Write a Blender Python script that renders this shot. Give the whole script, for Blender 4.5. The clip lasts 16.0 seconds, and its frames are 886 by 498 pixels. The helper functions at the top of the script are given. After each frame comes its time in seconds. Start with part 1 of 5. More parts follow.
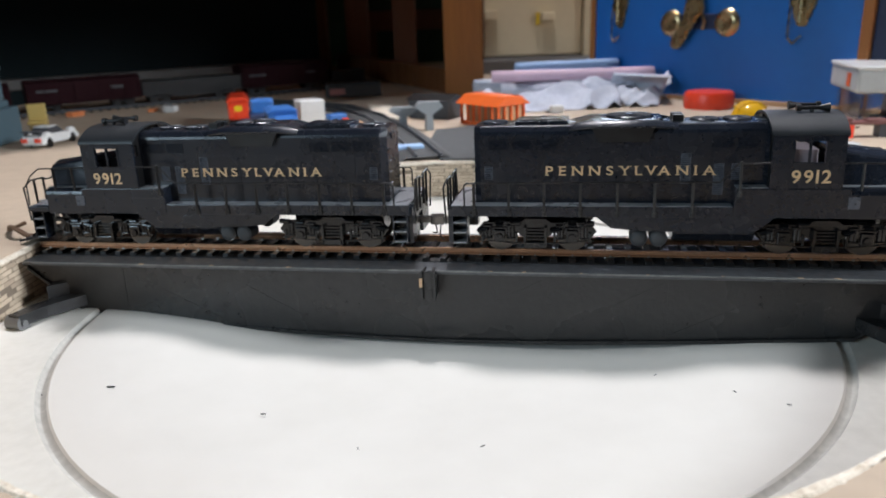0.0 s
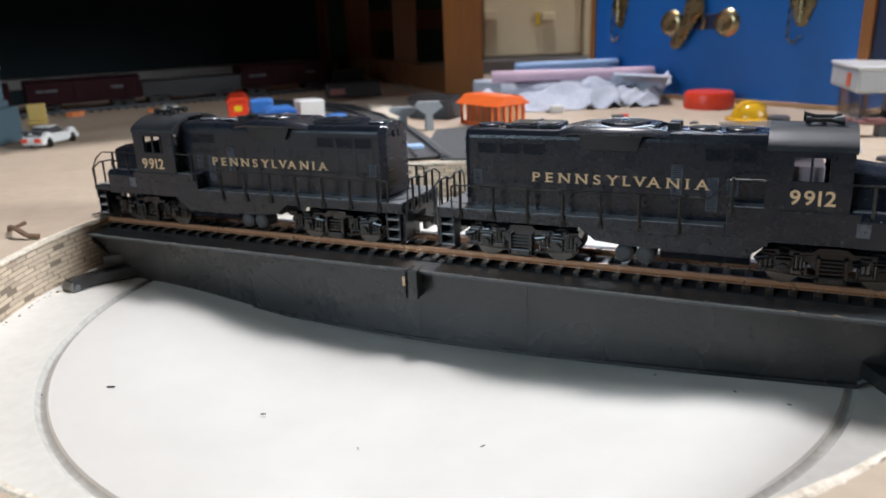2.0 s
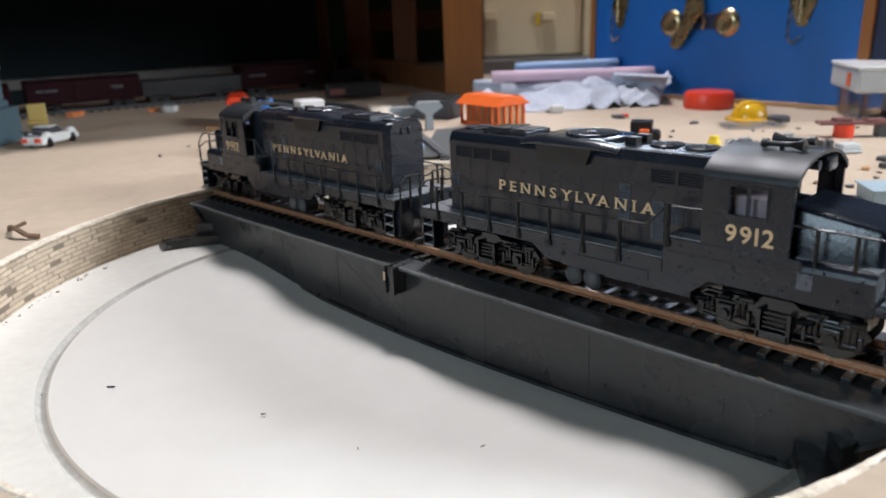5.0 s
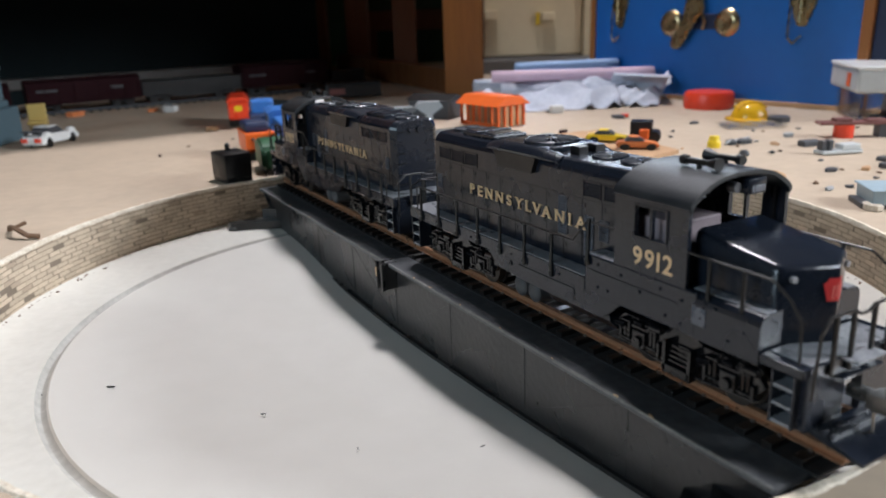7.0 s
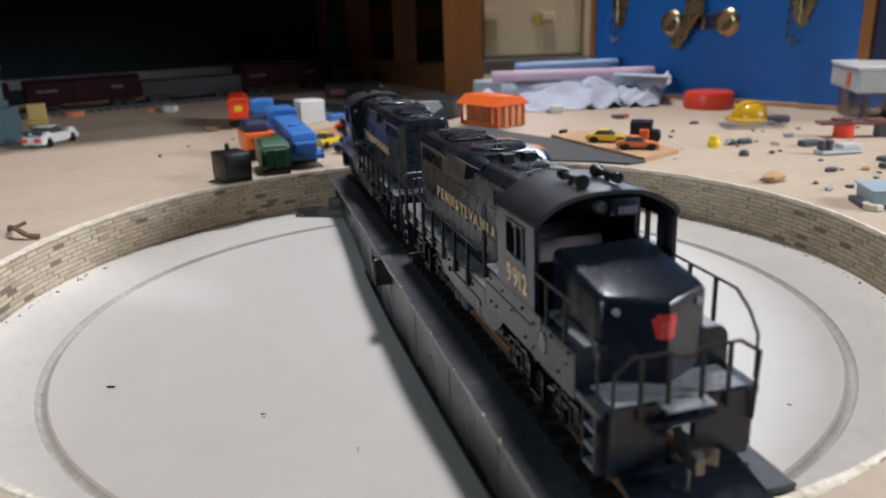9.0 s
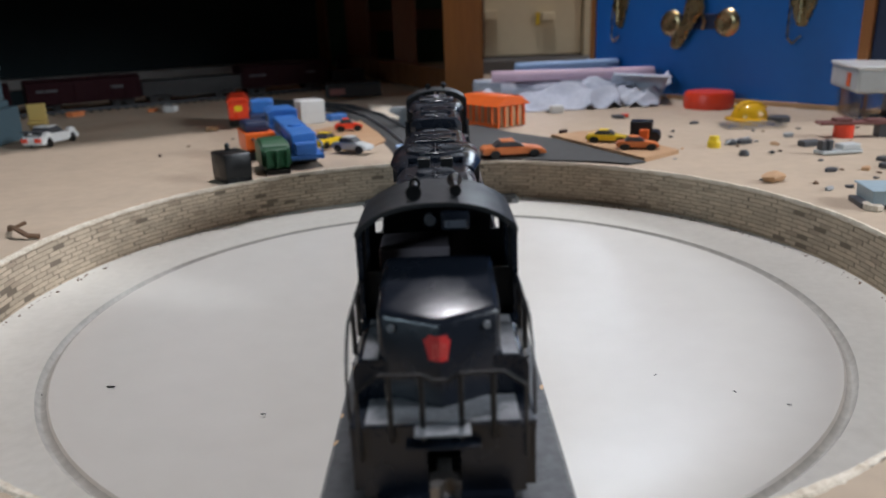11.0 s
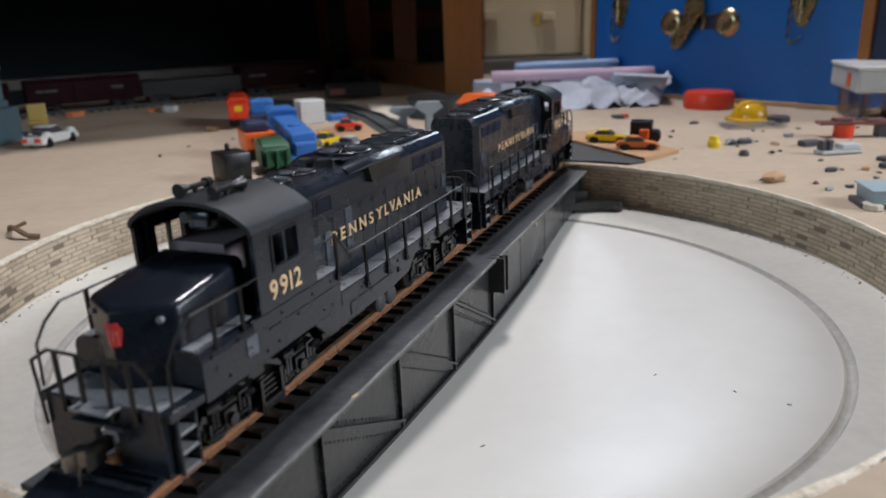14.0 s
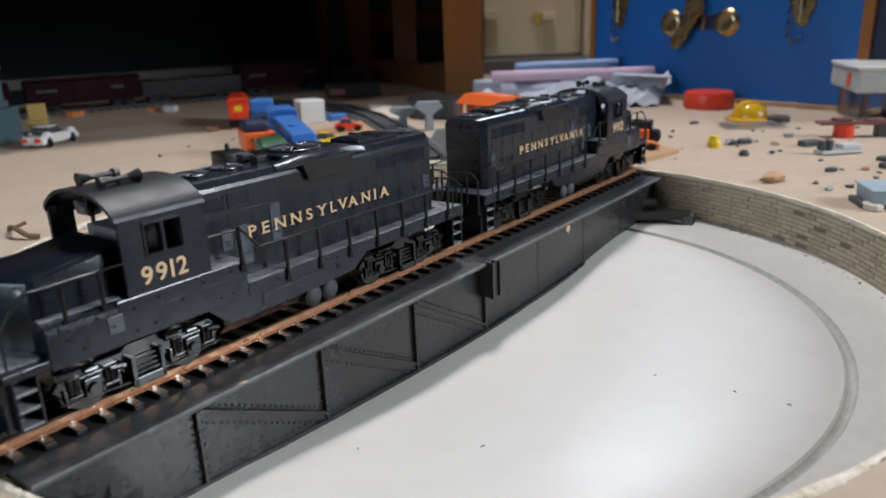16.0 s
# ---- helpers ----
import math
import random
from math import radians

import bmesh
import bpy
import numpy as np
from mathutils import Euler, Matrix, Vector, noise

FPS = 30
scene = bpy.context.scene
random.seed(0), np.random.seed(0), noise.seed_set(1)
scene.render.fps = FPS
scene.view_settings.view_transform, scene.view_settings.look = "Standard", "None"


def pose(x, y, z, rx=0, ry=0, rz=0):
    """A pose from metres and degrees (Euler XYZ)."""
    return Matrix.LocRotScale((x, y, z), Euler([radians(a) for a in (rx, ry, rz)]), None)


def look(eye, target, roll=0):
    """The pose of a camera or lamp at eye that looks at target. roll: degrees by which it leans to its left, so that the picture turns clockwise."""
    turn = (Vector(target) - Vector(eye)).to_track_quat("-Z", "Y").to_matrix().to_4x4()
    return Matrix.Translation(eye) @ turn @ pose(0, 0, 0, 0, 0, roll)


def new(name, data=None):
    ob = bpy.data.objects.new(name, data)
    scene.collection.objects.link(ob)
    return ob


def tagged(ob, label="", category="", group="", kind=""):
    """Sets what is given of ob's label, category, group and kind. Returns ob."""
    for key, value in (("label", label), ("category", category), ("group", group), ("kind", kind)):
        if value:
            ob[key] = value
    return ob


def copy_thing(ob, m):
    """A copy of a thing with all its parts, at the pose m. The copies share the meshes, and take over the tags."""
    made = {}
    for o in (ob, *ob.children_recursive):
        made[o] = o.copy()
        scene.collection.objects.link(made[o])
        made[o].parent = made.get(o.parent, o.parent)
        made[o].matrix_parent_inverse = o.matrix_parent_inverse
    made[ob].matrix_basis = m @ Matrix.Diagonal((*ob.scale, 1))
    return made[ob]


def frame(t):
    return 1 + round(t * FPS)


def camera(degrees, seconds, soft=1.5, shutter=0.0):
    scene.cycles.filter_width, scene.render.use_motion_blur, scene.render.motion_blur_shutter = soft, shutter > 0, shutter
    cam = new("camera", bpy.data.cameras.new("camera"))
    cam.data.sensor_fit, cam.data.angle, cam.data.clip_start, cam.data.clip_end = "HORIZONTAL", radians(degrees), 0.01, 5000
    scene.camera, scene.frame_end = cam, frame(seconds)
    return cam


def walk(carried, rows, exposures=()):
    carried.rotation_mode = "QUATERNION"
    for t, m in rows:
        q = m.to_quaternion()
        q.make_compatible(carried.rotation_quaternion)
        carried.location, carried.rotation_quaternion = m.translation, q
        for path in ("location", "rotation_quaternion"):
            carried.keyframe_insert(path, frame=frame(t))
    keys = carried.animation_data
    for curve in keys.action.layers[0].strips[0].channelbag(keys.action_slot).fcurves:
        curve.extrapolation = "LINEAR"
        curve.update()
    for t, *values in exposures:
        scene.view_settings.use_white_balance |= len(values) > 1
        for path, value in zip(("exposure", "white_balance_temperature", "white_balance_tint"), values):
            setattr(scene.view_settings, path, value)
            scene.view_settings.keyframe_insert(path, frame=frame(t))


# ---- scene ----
# ---------------------------------------------------------------- camera
# The pit and the table are level; the bridge's pivot leans by about one degree.
LEAN = Vector((0.00792, -0.01445, 0.99986)).rotation_difference(Vector((0, 0, 1))).to_matrix().to_4x4()
cam = camera(62.17, 16.0, soft=1.7)
EYE = Vector((0.0, -0.30541, 0.11844))
PAN, TILT = radians(0.143), radians(16.98)
AIM = EYE + Vector((math.sin(PAN) * math.cos(TILT), math.cos(PAN) * math.cos(TILT), -math.sin(TILT)))
cam.data.dof.use_dof, cam.data.dof.focus_distance, cam.data.dof.aperture_fstop = True, 0.26, 17.0
VIEW = LEAN @ look(EYE, AIM, -2.457)
walk(cam, [(0.0, VIEW), (16.0, VIEW)], exposures=[(0.0, -0.12), (2.0, -0.03), (4.0, 0.0), (6.5, -0.12), (9.0, -0.3), (12.0, -0.72), (14.0, -0.63), (16.0, -0.52)])

# ---------------------------------------------------------------- light
world = bpy.data.worlds.new("room_air")
scene.world = world
world.use_nodes = True
world.node_tree.nodes["Background"].inputs[0].default_value = (0.5, 0.55, 0.6, 1)
world.node_tree.nodes["Background"].inputs[1].default_value = 0.05


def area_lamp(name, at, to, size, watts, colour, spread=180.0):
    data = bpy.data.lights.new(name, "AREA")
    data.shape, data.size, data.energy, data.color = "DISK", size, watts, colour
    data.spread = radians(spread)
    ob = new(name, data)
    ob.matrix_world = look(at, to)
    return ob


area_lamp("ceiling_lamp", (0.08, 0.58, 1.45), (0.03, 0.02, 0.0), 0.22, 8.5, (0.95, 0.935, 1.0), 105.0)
# added cool light behind the pit for the floor sheen; no fixture there
area_lamp("back_fill", (0.45, 1.3, 0.60), (0.05, 0.0, 0.0), 0.4, 1.4, (0.76, 0.87, 1.0), 70.0)
# added fill light from the right, without a lamp body
area_lamp("right_fill", (1.5, -0.35, 0.75), (0.0, 0.0, 0.05), 0.45, 5.9, (0.84, 0.91, 1.0), 70.0)
# added bluish fill from behind the camera on the left; no window is built
area_lamp("front_left_fill", (-1.75, -1.5, 0.8), (0.0, 0.0, 0.1), 0.9, 5.9, (0.64, 0.84, 1.0), 90.0)


# ---------------------------------------------------------------- materials
def material(name, colour, rough=0.5, metal=0.0, second=None, scale=40.0, mix=0.5, bump=0.0, bump_scale=400.0,
             spec=0.5, detail=6.0, stretch=(1, 1, 1), random_tone=0.0, island=False, vary=0.1):
    m = bpy.data.materials.new(name)
    m.use_nodes = True
    nt = m.node_tree
    bsdf = nt.nodes["Principled BSDF"]
    bsdf.inputs["Roughness"].default_value = rough
    bsdf.inputs["Metallic"].default_value = metal
    bsdf.inputs["Specular IOR Level"].default_value = spec
    co = nt.nodes.new("ShaderNodeTexCoord")
    mp = nt.nodes.new("ShaderNodeMapping")
    mp.inputs["Scale"].default_value = stretch
    nt.links.new(co.outputs["Object"], mp.inputs["Vector"])
    second = second or tuple(c * 0.8 for c in colour)
    n1 = nt.nodes.new("ShaderNodeTexNoise")
    n1.inputs["Scale"].default_value, n1.inputs["Detail"].default_value = scale, detail
    nt.links.new(mp.outputs["Vector"], n1.inputs["Vector"])
    n2 = nt.nodes.new("ShaderNodeTexNoise")
    n2.inputs["Scale"].default_value, n2.inputs["Detail"].default_value = scale * 9, 3
    nt.links.new(mp.outputs["Vector"], n2.inputs["Vector"])
    add = nt.nodes.new("ShaderNodeMath")
    add.operation = "ADD"
    nt.links.new(n1.outputs["Fac"], add.inputs[0])
    nt.links.new(n2.outputs["Fac"], add.inputs[1])
    ramp = nt.nodes.new("ShaderNodeMapRange")
    ramp.inputs["From Min"].default_value, ramp.inputs["From Max"].default_value = 0.7, 1.3
    ramp.inputs["To Max"].default_value = mix
    nt.links.new(add.outputs[0], ramp.inputs["Value"])
    mixer = nt.nodes.new("ShaderNodeMix")
    mixer.data_type = "RGBA"
    mixer.inputs[6].default_value, mixer.inputs[7].default_value = (*colour, 1), (*second, 1)
    nt.links.new(ramp.outputs["Result"], mixer.inputs[0])
    out = mixer.outputs[2]
    if random_tone:
        hsv = nt.nodes.new("ShaderNodeHueSaturation")
        if island:
            src = nt.nodes.new("ShaderNodeNewGeometry").outputs["Random Per Island"]
        else:
            src = nt.nodes.new("ShaderNodeObjectInfo").outputs["Random"]
        rr = nt.nodes.new("ShaderNodeMapRange")
        rr.inputs["To Min"].default_value, rr.inputs["To Max"].default_value = 1 - random_tone, 1 + random_tone * 0.6
        nt.links.new(src, rr.inputs["Value"])
        nt.links.new(rr.outputs["Result"], hsv.inputs["Value"])
        nt.links.new(out, hsv.inputs["Color"])
        out = hsv.outputs["Color"]
    nt.links.new(out, bsdf.inputs["Base Color"])
    rmap = nt.nodes.new("ShaderNodeMapRange")
    rmap.inputs["From Min"].default_value, rmap.inputs["From Max"].default_value = 0.3, 0.7
    rmap.inputs["To Min"].default_value, rmap.inputs["To Max"].default_value = max(rough - vary, 0.03), min(rough + vary, 1)
    nt.links.new(n1.outputs["Fac"], rmap.inputs["Value"])
    nt.links.new(rmap.outputs["Result"], bsdf.inputs["Roughness"])
    if bump:
        nb = nt.nodes.new("ShaderNodeTexNoise")
        nb.inputs["Scale"].default_value, nb.inputs["Detail"].default_value = bump_scale, 4
        nt.links.new(mp.outputs["Vector"], nb.inputs["Vector"])
        bp = nt.nodes.new("ShaderNodeBump")
        bp.inputs["Strength"].default_value, bp.inputs["Distance"].default_value = bump, 0.0006
        nt.links.new(nb.outputs["Fac"], bp.inputs["Height"])
        nt.links.new(bp.outputs["Normal"], bsdf.inputs["Normal"])
    return m


M = {
    "loco": material("dark_green_plastic", (0.0082, 0.0112, 0.0180), 0.26, second=(0.0115, 0.0148, 0.0220), scale=60, bump=0.12, bump_scale=900, vary=0.05, spec=0.47),
    "roof": material("dusty_roof_plastic", (0.009, 0.0115, 0.014), 0.47, second=(0.015, 0.0175, 0.020), scale=60, mix=0.7, bump=0.1, bump_scale=900),
    "weight": material("dull_pinkish_block", (0.27, 0.215, 0.23), 0.6, second=(0.2, 0.16, 0.17), scale=90),
    "bed": material("matt_black_track_bed", (0.012, 0.011, 0.011), 0.75, second=(0.02, 0.018, 0.017), scale=120, bump=0.2),
    # black walkway, lightened to grey to hold its bright reflections
    "walkway": material("dusty_sheen_walkway", (0.16, 0.165, 0.175), 0.33, second=(0.34, 0.345, 0.36), scale=120, mix=0.7),
    "black": material("black_plastic", (0.004, 0.004, 0.0045), 0.4, second=(0.008, 0.0076, 0.0072), scale=150),
    "truck": material("black_truck_plastic", (0.004, 0.004, 0.005), 0.2, second=(0.009, 0.0086, 0.009), scale=200),
    "girder": material("painted_black_girder", (0.013, 0.0134, 0.0142), 0.27, second=(0.030, 0.030, 0.030), scale=30, mix=0.6, bump=0.25, bump_scale=500),
    "deck": material("worn_black_deck", (0.034, 0.036, 0.039), 0.4, second=(0.11, 0.114, 0.12), scale=40, mix=0.7, bump=0.3, bump_scale=300),
    "tie": material("black_tie_plastic", (0.009, 0.0075, 0.007), 0.36, random_tone=0.3),
    "rail": material("brown_weathered_rail", (0.62, 0.36, 0.22), 0.36, 0.7, second=(0.42, 0.22, 0.12), scale=160, mix=0.8),
    "wheel": material("blackened_wheel_metal", (0.12, 0.11, 0.1), 0.35, 0.9),
    "letter": material("buff_lettering", (0.72, 0.50, 0.28), 0.5),
    "red": material("red_keystone_paint", (0.62, 0.03, 0.03), 0.45),
    "pale": material("pale_line_paint", (0.72, 0.16, 0.13), 0.5),
    "chip": material("bare_wood_chip", (0.62, 0.42, 0.25), 0.8),
    "grey_roller": material("grey_roller_plastic", (0.16, 0.16, 0.16), 0.35),
    "pit": material("white_pit_floor", (0.70, 0.675, 0.62), 0.3, second=(0.63, 0.605, 0.55), scale=7, mix=0.6, bump=0.03, bump_scale=40, vary=0.02),
    # groove colour: grime, darkened further for the shadow inside the groove
    "grime_and_shade": material("grimy_shaded_groove", (0.56, 0.54, 0.49), 0.5, second=(0.36, 0.345, 0.31), scale=30, mix=0.9),
    "ledge": material("dull_pit_ledge", (0.68, 0.66, 0.60), 0.45, second=(0.58, 0.56, 0.50), scale=25, mix=0.8, bump=0.1, bump_scale=120),
    "grille": material("dull_grey_grille", (0.05, 0.053, 0.06), 0.35, second=(0.09, 0.09, 0.1), scale=300),
    # vents share the body's paint; this lighter colour holds their glancing reflections
    "vent": material("vent_plastic_with_sheen", (0.075, 0.085, 0.105), 0.3, second=(0.095, 0.105, 0.125), scale=300),
    "tank_grey": material("dull_grey_tank", (0.045, 0.047, 0.05), 0.6),
    "green_board": material("green_board", (0.01, 0.05, 0.025), 0.6),
    "clip": material("dull_steel_clip", (0.5, 0.48, 0.46), 0.25, 0.95),
    "knuckle": material("dull_coupler_metal", (0.2, 0.19, 0.18), 0.3, 0.9),
    "edge": material("scuffed_deck_edge", (0.10, 0.10, 0.10), 0.5, second=(0.22, 0.215, 0.2), scale=90, mix=0.9),
    "paper": material("printed_joint_paper", (0.22, 0.17, 0.125), 0.8, second=(0.16, 0.125, 0.09), scale=60),
    "brick": material("printed_buff_brick", (0.57, 0.455, 0.33), 0.7, second=(0.48, 0.375, 0.27), scale=70, random_tone=0.16),
    "brick_far": material("printed_buff_brick_far", (0.57, 0.455, 0.33), 0.7, second=(0.48, 0.375, 0.27), scale=70, random_tone=0.16, island=True),
    "brick_dark": material("printed_dark_brick", (0.44, 0.34, 0.245), 0.75, second=(0.35, 0.27, 0.195), scale=70, random_tone=0.2),
    "plaster": material("torn_plaster_edge", (0.84, 0.76, 0.64), 0.9, second=(0.56, 0.46, 0.34), scale=110, mix=0.9, bump=0.8, bump_scale=900),
    "table": material("buff_painted_board", (0.51, 0.395, 0.285), 0.7, second=(0.43, 0.335, 0.245), scale=14, mix=0.9, bump=0.15, bump_scale=300),
    "wood": material("varnished_brown_wood", (0.34, 0.125, 0.028), 0.4, second=(0.17, 0.055, 0.013), scale=18, stretch=(3, 3, 0.25)),
    "blue": material("blue_trunk_paint", (0.008, 0.125, 0.43), 0.4, second=(0.007, 0.105, 0.37), scale=12, bump=0.1),
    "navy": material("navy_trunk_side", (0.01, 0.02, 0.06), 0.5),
    "brass": material("tarnished_brass", (0.55, 0.42, 0.22), 0.28, 1.0, second=(0.25, 0.18, 0.1), scale=120),
    # darker copy of the brown wood, with the shade under the stand in its colour
    "shaded_wood": material("shaded_brown_wood", (0.13, 0.045, 0.013), 0.5, second=(0.07, 0.023, 0.008), scale=18, stretch=(3, 3, 0.25)),
    "tower": material("slate_blue_plastic", (0.085, 0.135, 0.16), 0.45),
    "cream": material("cream_paint", (0.68, 0.58, 0.39), 0.5, second=(0.60, 0.50, 0.33), scale=9),
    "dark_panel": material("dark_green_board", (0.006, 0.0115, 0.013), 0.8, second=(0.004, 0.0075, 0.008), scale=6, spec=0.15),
    "grey_strip": material("dusty_grey_strip", (0.13, 0.122, 0.115), 0.8),
    "wall": material("room_wall_paint", (0.30, 0.31, 0.33), 0.8),
    "ceiling": material("white_ceiling", (0.70, 0.72, 0.75), 0.9),
    "maroon": material("maroon_car_plastic", (0.022, 0.006, 0.008), 0.8, second=(0.012, 0.004, 0.005), spec=0.1),
    "redbrown": material("red_brown_plastic", (0.17, 0.06, 0.05), 0.55),
    "white": material("white_plastic", (0.77, 0.76, 0.73), 0.4),
    "sheet": material("white_paper_sheet", (0.58, 0.6, 0.66), 0.7, second=(0.42, 0.44, 0.52), scale=25, mix=0.9),
    "pink": material("pink_paper", (0.72, 0.52, 0.62), 0.7),
    "paleblue": material("pale_blue_paper", (0.35, 0.5, 0.72), 0.6),
    "orange": material("orange_plastic", (0.85, 0.14, 0.02), 0.4),
    "rust_orange": material("brown_orange_plastic", (0.62, 0.18, 0.05), 0.5),
    "bright_red": material("bright_red_plastic", (0.82, 0.06, 0.02), 0.35),
    "toy_blue": material("toy_blue_plastic", (0.05, 0.18, 0.5), 0.4, second=(0.03, 0.12, 0.38)),
    "toy_green": material("toy_dark_green", (0.015, 0.08, 0.03), 0.45),
    "yellow": material("yellow_plastic", (0.85, 0.58, 0.02), 0.35),
    "amber": material("amber_plastic", (0.66, 0.36, 0.015), 0.2),
    "grey": material("grey_plastic", (0.33, 0.34, 0.34), 0.45),
    "lightgrey": material("light_grey_plastic", (0.55, 0.56, 0.55), 0.4),
    "darkgrey": material("dark_grey_plastic", (0.06, 0.06, 0.065), 0.5),
    "bluegrey": material("blue_grey_plastic", (0.35, 0.44, 0.49), 0.45),
    "tan": material("tan_board", (0.50, 0.30, 0.16), 0.75, second=(0.40, 0.23, 0.12), scale=50),
    "asphalt": material("grey_roadbed", (0.055, 0.055, 0.055), 0.85, second=(0.09, 0.09, 0.085), scale=200),
    "straw": material("straw_yellow_plastic", (0.55, 0.40, 0.13), 0.5),
    "carpet": material("dark_unseen_floor", (0.05, 0.042, 0.036), 0.95, second=(0.03, 0.025, 0.022), scale=60, bump=0.3),
    "twig": material("brown_twig", (0.16, 0.09, 0.05), 0.8),
}
glass = bpy.data.materials.new("clear_plastic")
glass.use_nodes = True
g = glass.node_tree.nodes["Principled BSDF"]
g.inputs["Transmission Weight"].default_value, g.inputs["Roughness"].default_value, g.inputs["IOR"].default_value = 1.0, 0.12, 1.3
g.inputs["Base Color"].default_value = (0.92, 0.93, 0.93, 1)
M["clear"] = glass

# ---------------------------------------------------------------- builders (lengths in millimetres)
MM = 0.001


def box(bm, x0, x1, y0, y1, z0, z1, bevel=0.0):
    r = bmesh.ops.create_cube(bm, size=1)
    vs = r["verts"]
    for v in vs:
        v.co = Vector((x0 + (v.co.x + 0.5) * (x1 - x0), y0 + (v.co.y + 0.5) * (y1 - y0), z0 + (v.co.z + 0.5) * (z1 - z0)))
    if bevel:
        es = {e for v in vs for e in v.link_edges}
        bmesh.ops.bevel(bm, geom=list(es), offset=bevel, segments=2, affect="EDGES", profile=0.5)
    return bm


def prism(bm, pts, axis, a, b):
    """Extrudes the outline pts along an axis from a to b."""
    def at(p, h):
        return {"x": (h, p[0], p[1]), "y": (p[0], h, p[1]), "z": (p[0], p[1], h)}[axis]
    lo = [bm.verts.new(at(p, a)) for p in pts]
    hi = [bm.verts.new(at(p, b)) for p in pts]
    n = len(pts)
    fs = [bm.faces.new(lo), bm.faces.new(hi)]
    for i in range(n):
        fs.append(bm.faces.new((lo[i], lo[(i + 1) % n], hi[(i + 1) % n], hi[i])))
    bmesh.ops.recalc_face_normals(bm, faces=fs)
    return fs


def rod(bm, p0, p1, r, seg=8, r1=None):
    p0, p1 = Vector(p0), Vector(p1)
    d = p1 - p0
    m = Matrix.Translation((p0 + p1) / 2) @ d.to_track_quat("Z", "Y").to_matrix().to_4x4()
    bmesh.ops.create_cone(bm, cap_ends=True, segments=seg, radius1=r, radius2=r if r1 is None else r1, depth=d.length, matrix=m)


def wire(bm, pts, r, seg=6):
    for a, b in zip(pts[:-1], pts[1:]):
        rod(bm, a, b, r, seg)
    for p in pts[1:-1]:
        bmesh.ops.create_icosphere(bm, subdivisions=1, radius=r, matrix=Matrix.Translation(p))


def strip(bm, pts, r):
    """A square rod along a path, as one shell."""
    rows = []
    for i, p in enumerate(pts):
        a, b = Vector(pts[max(i - 1, 0)]), Vector(pts[min(i + 1, len(pts) - 1)])
        d = (b - a).normalized()
        n = Vector((-d.y, d.x, 0)).normalized() * r
        up = Vector((0, 0, r))
        p = Vector(p)
        rows.append([bm.verts.new(q) for q in (p - n - up, p + n - up, p + n + up, p - n + up)])
    for p, q in zip(rows[:-1], rows[1:]):
        for j in range(4):
            bm.faces.new((p[j], p[(j + 1) % 4], q[(j + 1) % 4], q[j]))
    bm.faces.new(rows[0])
    bm.faces.new(rows[-1])
    bmesh.ops.recalc_face_normals(bm, faces=bm.faces)


def lathe(bm, profile, n=32, sx=1.0, sy=1.0, at=(0, 0, 0), top=True):
    rings = []
    for r, z in profile:
        rings.append([bm.verts.new((at[0] + r * sx * math.cos(6.283185 * i / n), at[1] + r * sy * math.sin(6.283185 * i / n), at[2] + z)) for i in range(n)])
    for a, b in zip(rings[:-1], rings[1:]):
        for i in range(n):
            bm.faces.new((a[i], a[(i + 1) % n], b[(i + 1) % n], b[i]))
    if profile[0][0] > 0:
        bm.faces.new(list(reversed(rings[0])))
    if top and profile[-1][0] > 0:
        bm.faces.new(rings[-1])


def mesh_of(name, bm, mat, smooth=False, scale=MM):
    bmesh.ops.scale(bm, vec=(scale, scale, scale), verts=bm.verts)
    me = bpy.data.meshes.new(name)
    bm.to_mesh(me)
    bm.free()
    if smooth:
        me.shade_smooth()
        me.set_sharp_from_angle(angle=radians(38))
    me.materials.append(mat if not isinstance(mat, str) else M[mat])
    return me


def part(name, bm, mat, parent, label="", smooth=False, at=None):
    ob = new(name, mesh_of(name, bm, mat, smooth))
    ob.parent = parent
    if at is not None:
        ob.matrix_basis = at
    return tagged(ob, label)


def thing(name, label, category, group="", at=None, kind=""):
    ob = new(name)
    ob.empty_display_size = 0.01
    if at is not None:
        ob.matrix_basis = at
    return tagged(ob, label, category, group, kind)


def solid(name, bm, mat, label, category, group="", kind="", at=None, smooth=False):
    ob = new(name, mesh_of(name, bm, mat, smooth))
    if at is not None:
        ob.matrix_basis = at
    return tagged(ob, label, category, group, kind)


def place(x, y, z=0.0, rz=0.0, rx=0.0, ry=0.0):
    return pose(x * MM, y * MM, z * MM, rx, ry, rz)


B = bmesh.new


SERIFS = {"P": [(0.16, 0)], "N": [(0.1, 1), (0.1, 0), (0.9, 1)], "Y": [(0.1, 1), (0.9, 1), (0.5, 0)], "L": [(0.18, 1)],
          "V": [(0.1, 1), (0.9, 1)], "A": [(0.1, 0), (0.9, 0)], "I": [(0.5, 0), (0.5, 1)], "E": [(0.16, 1), (0.16, 0)]}


def glyph(ch, bold):
    cu = bpy.data.curves.new("glyph", "FONT")
    cu.body, cu.size, cu.extrude, cu.offset = ch, 1.0, 0.02, bold
    tmp = new("glyph", cu)
    bpy.context.view_layer.update()
    me = bpy.data.meshes.new_from_object(tmp)
    bpy.data.objects.remove(tmp)
    return me


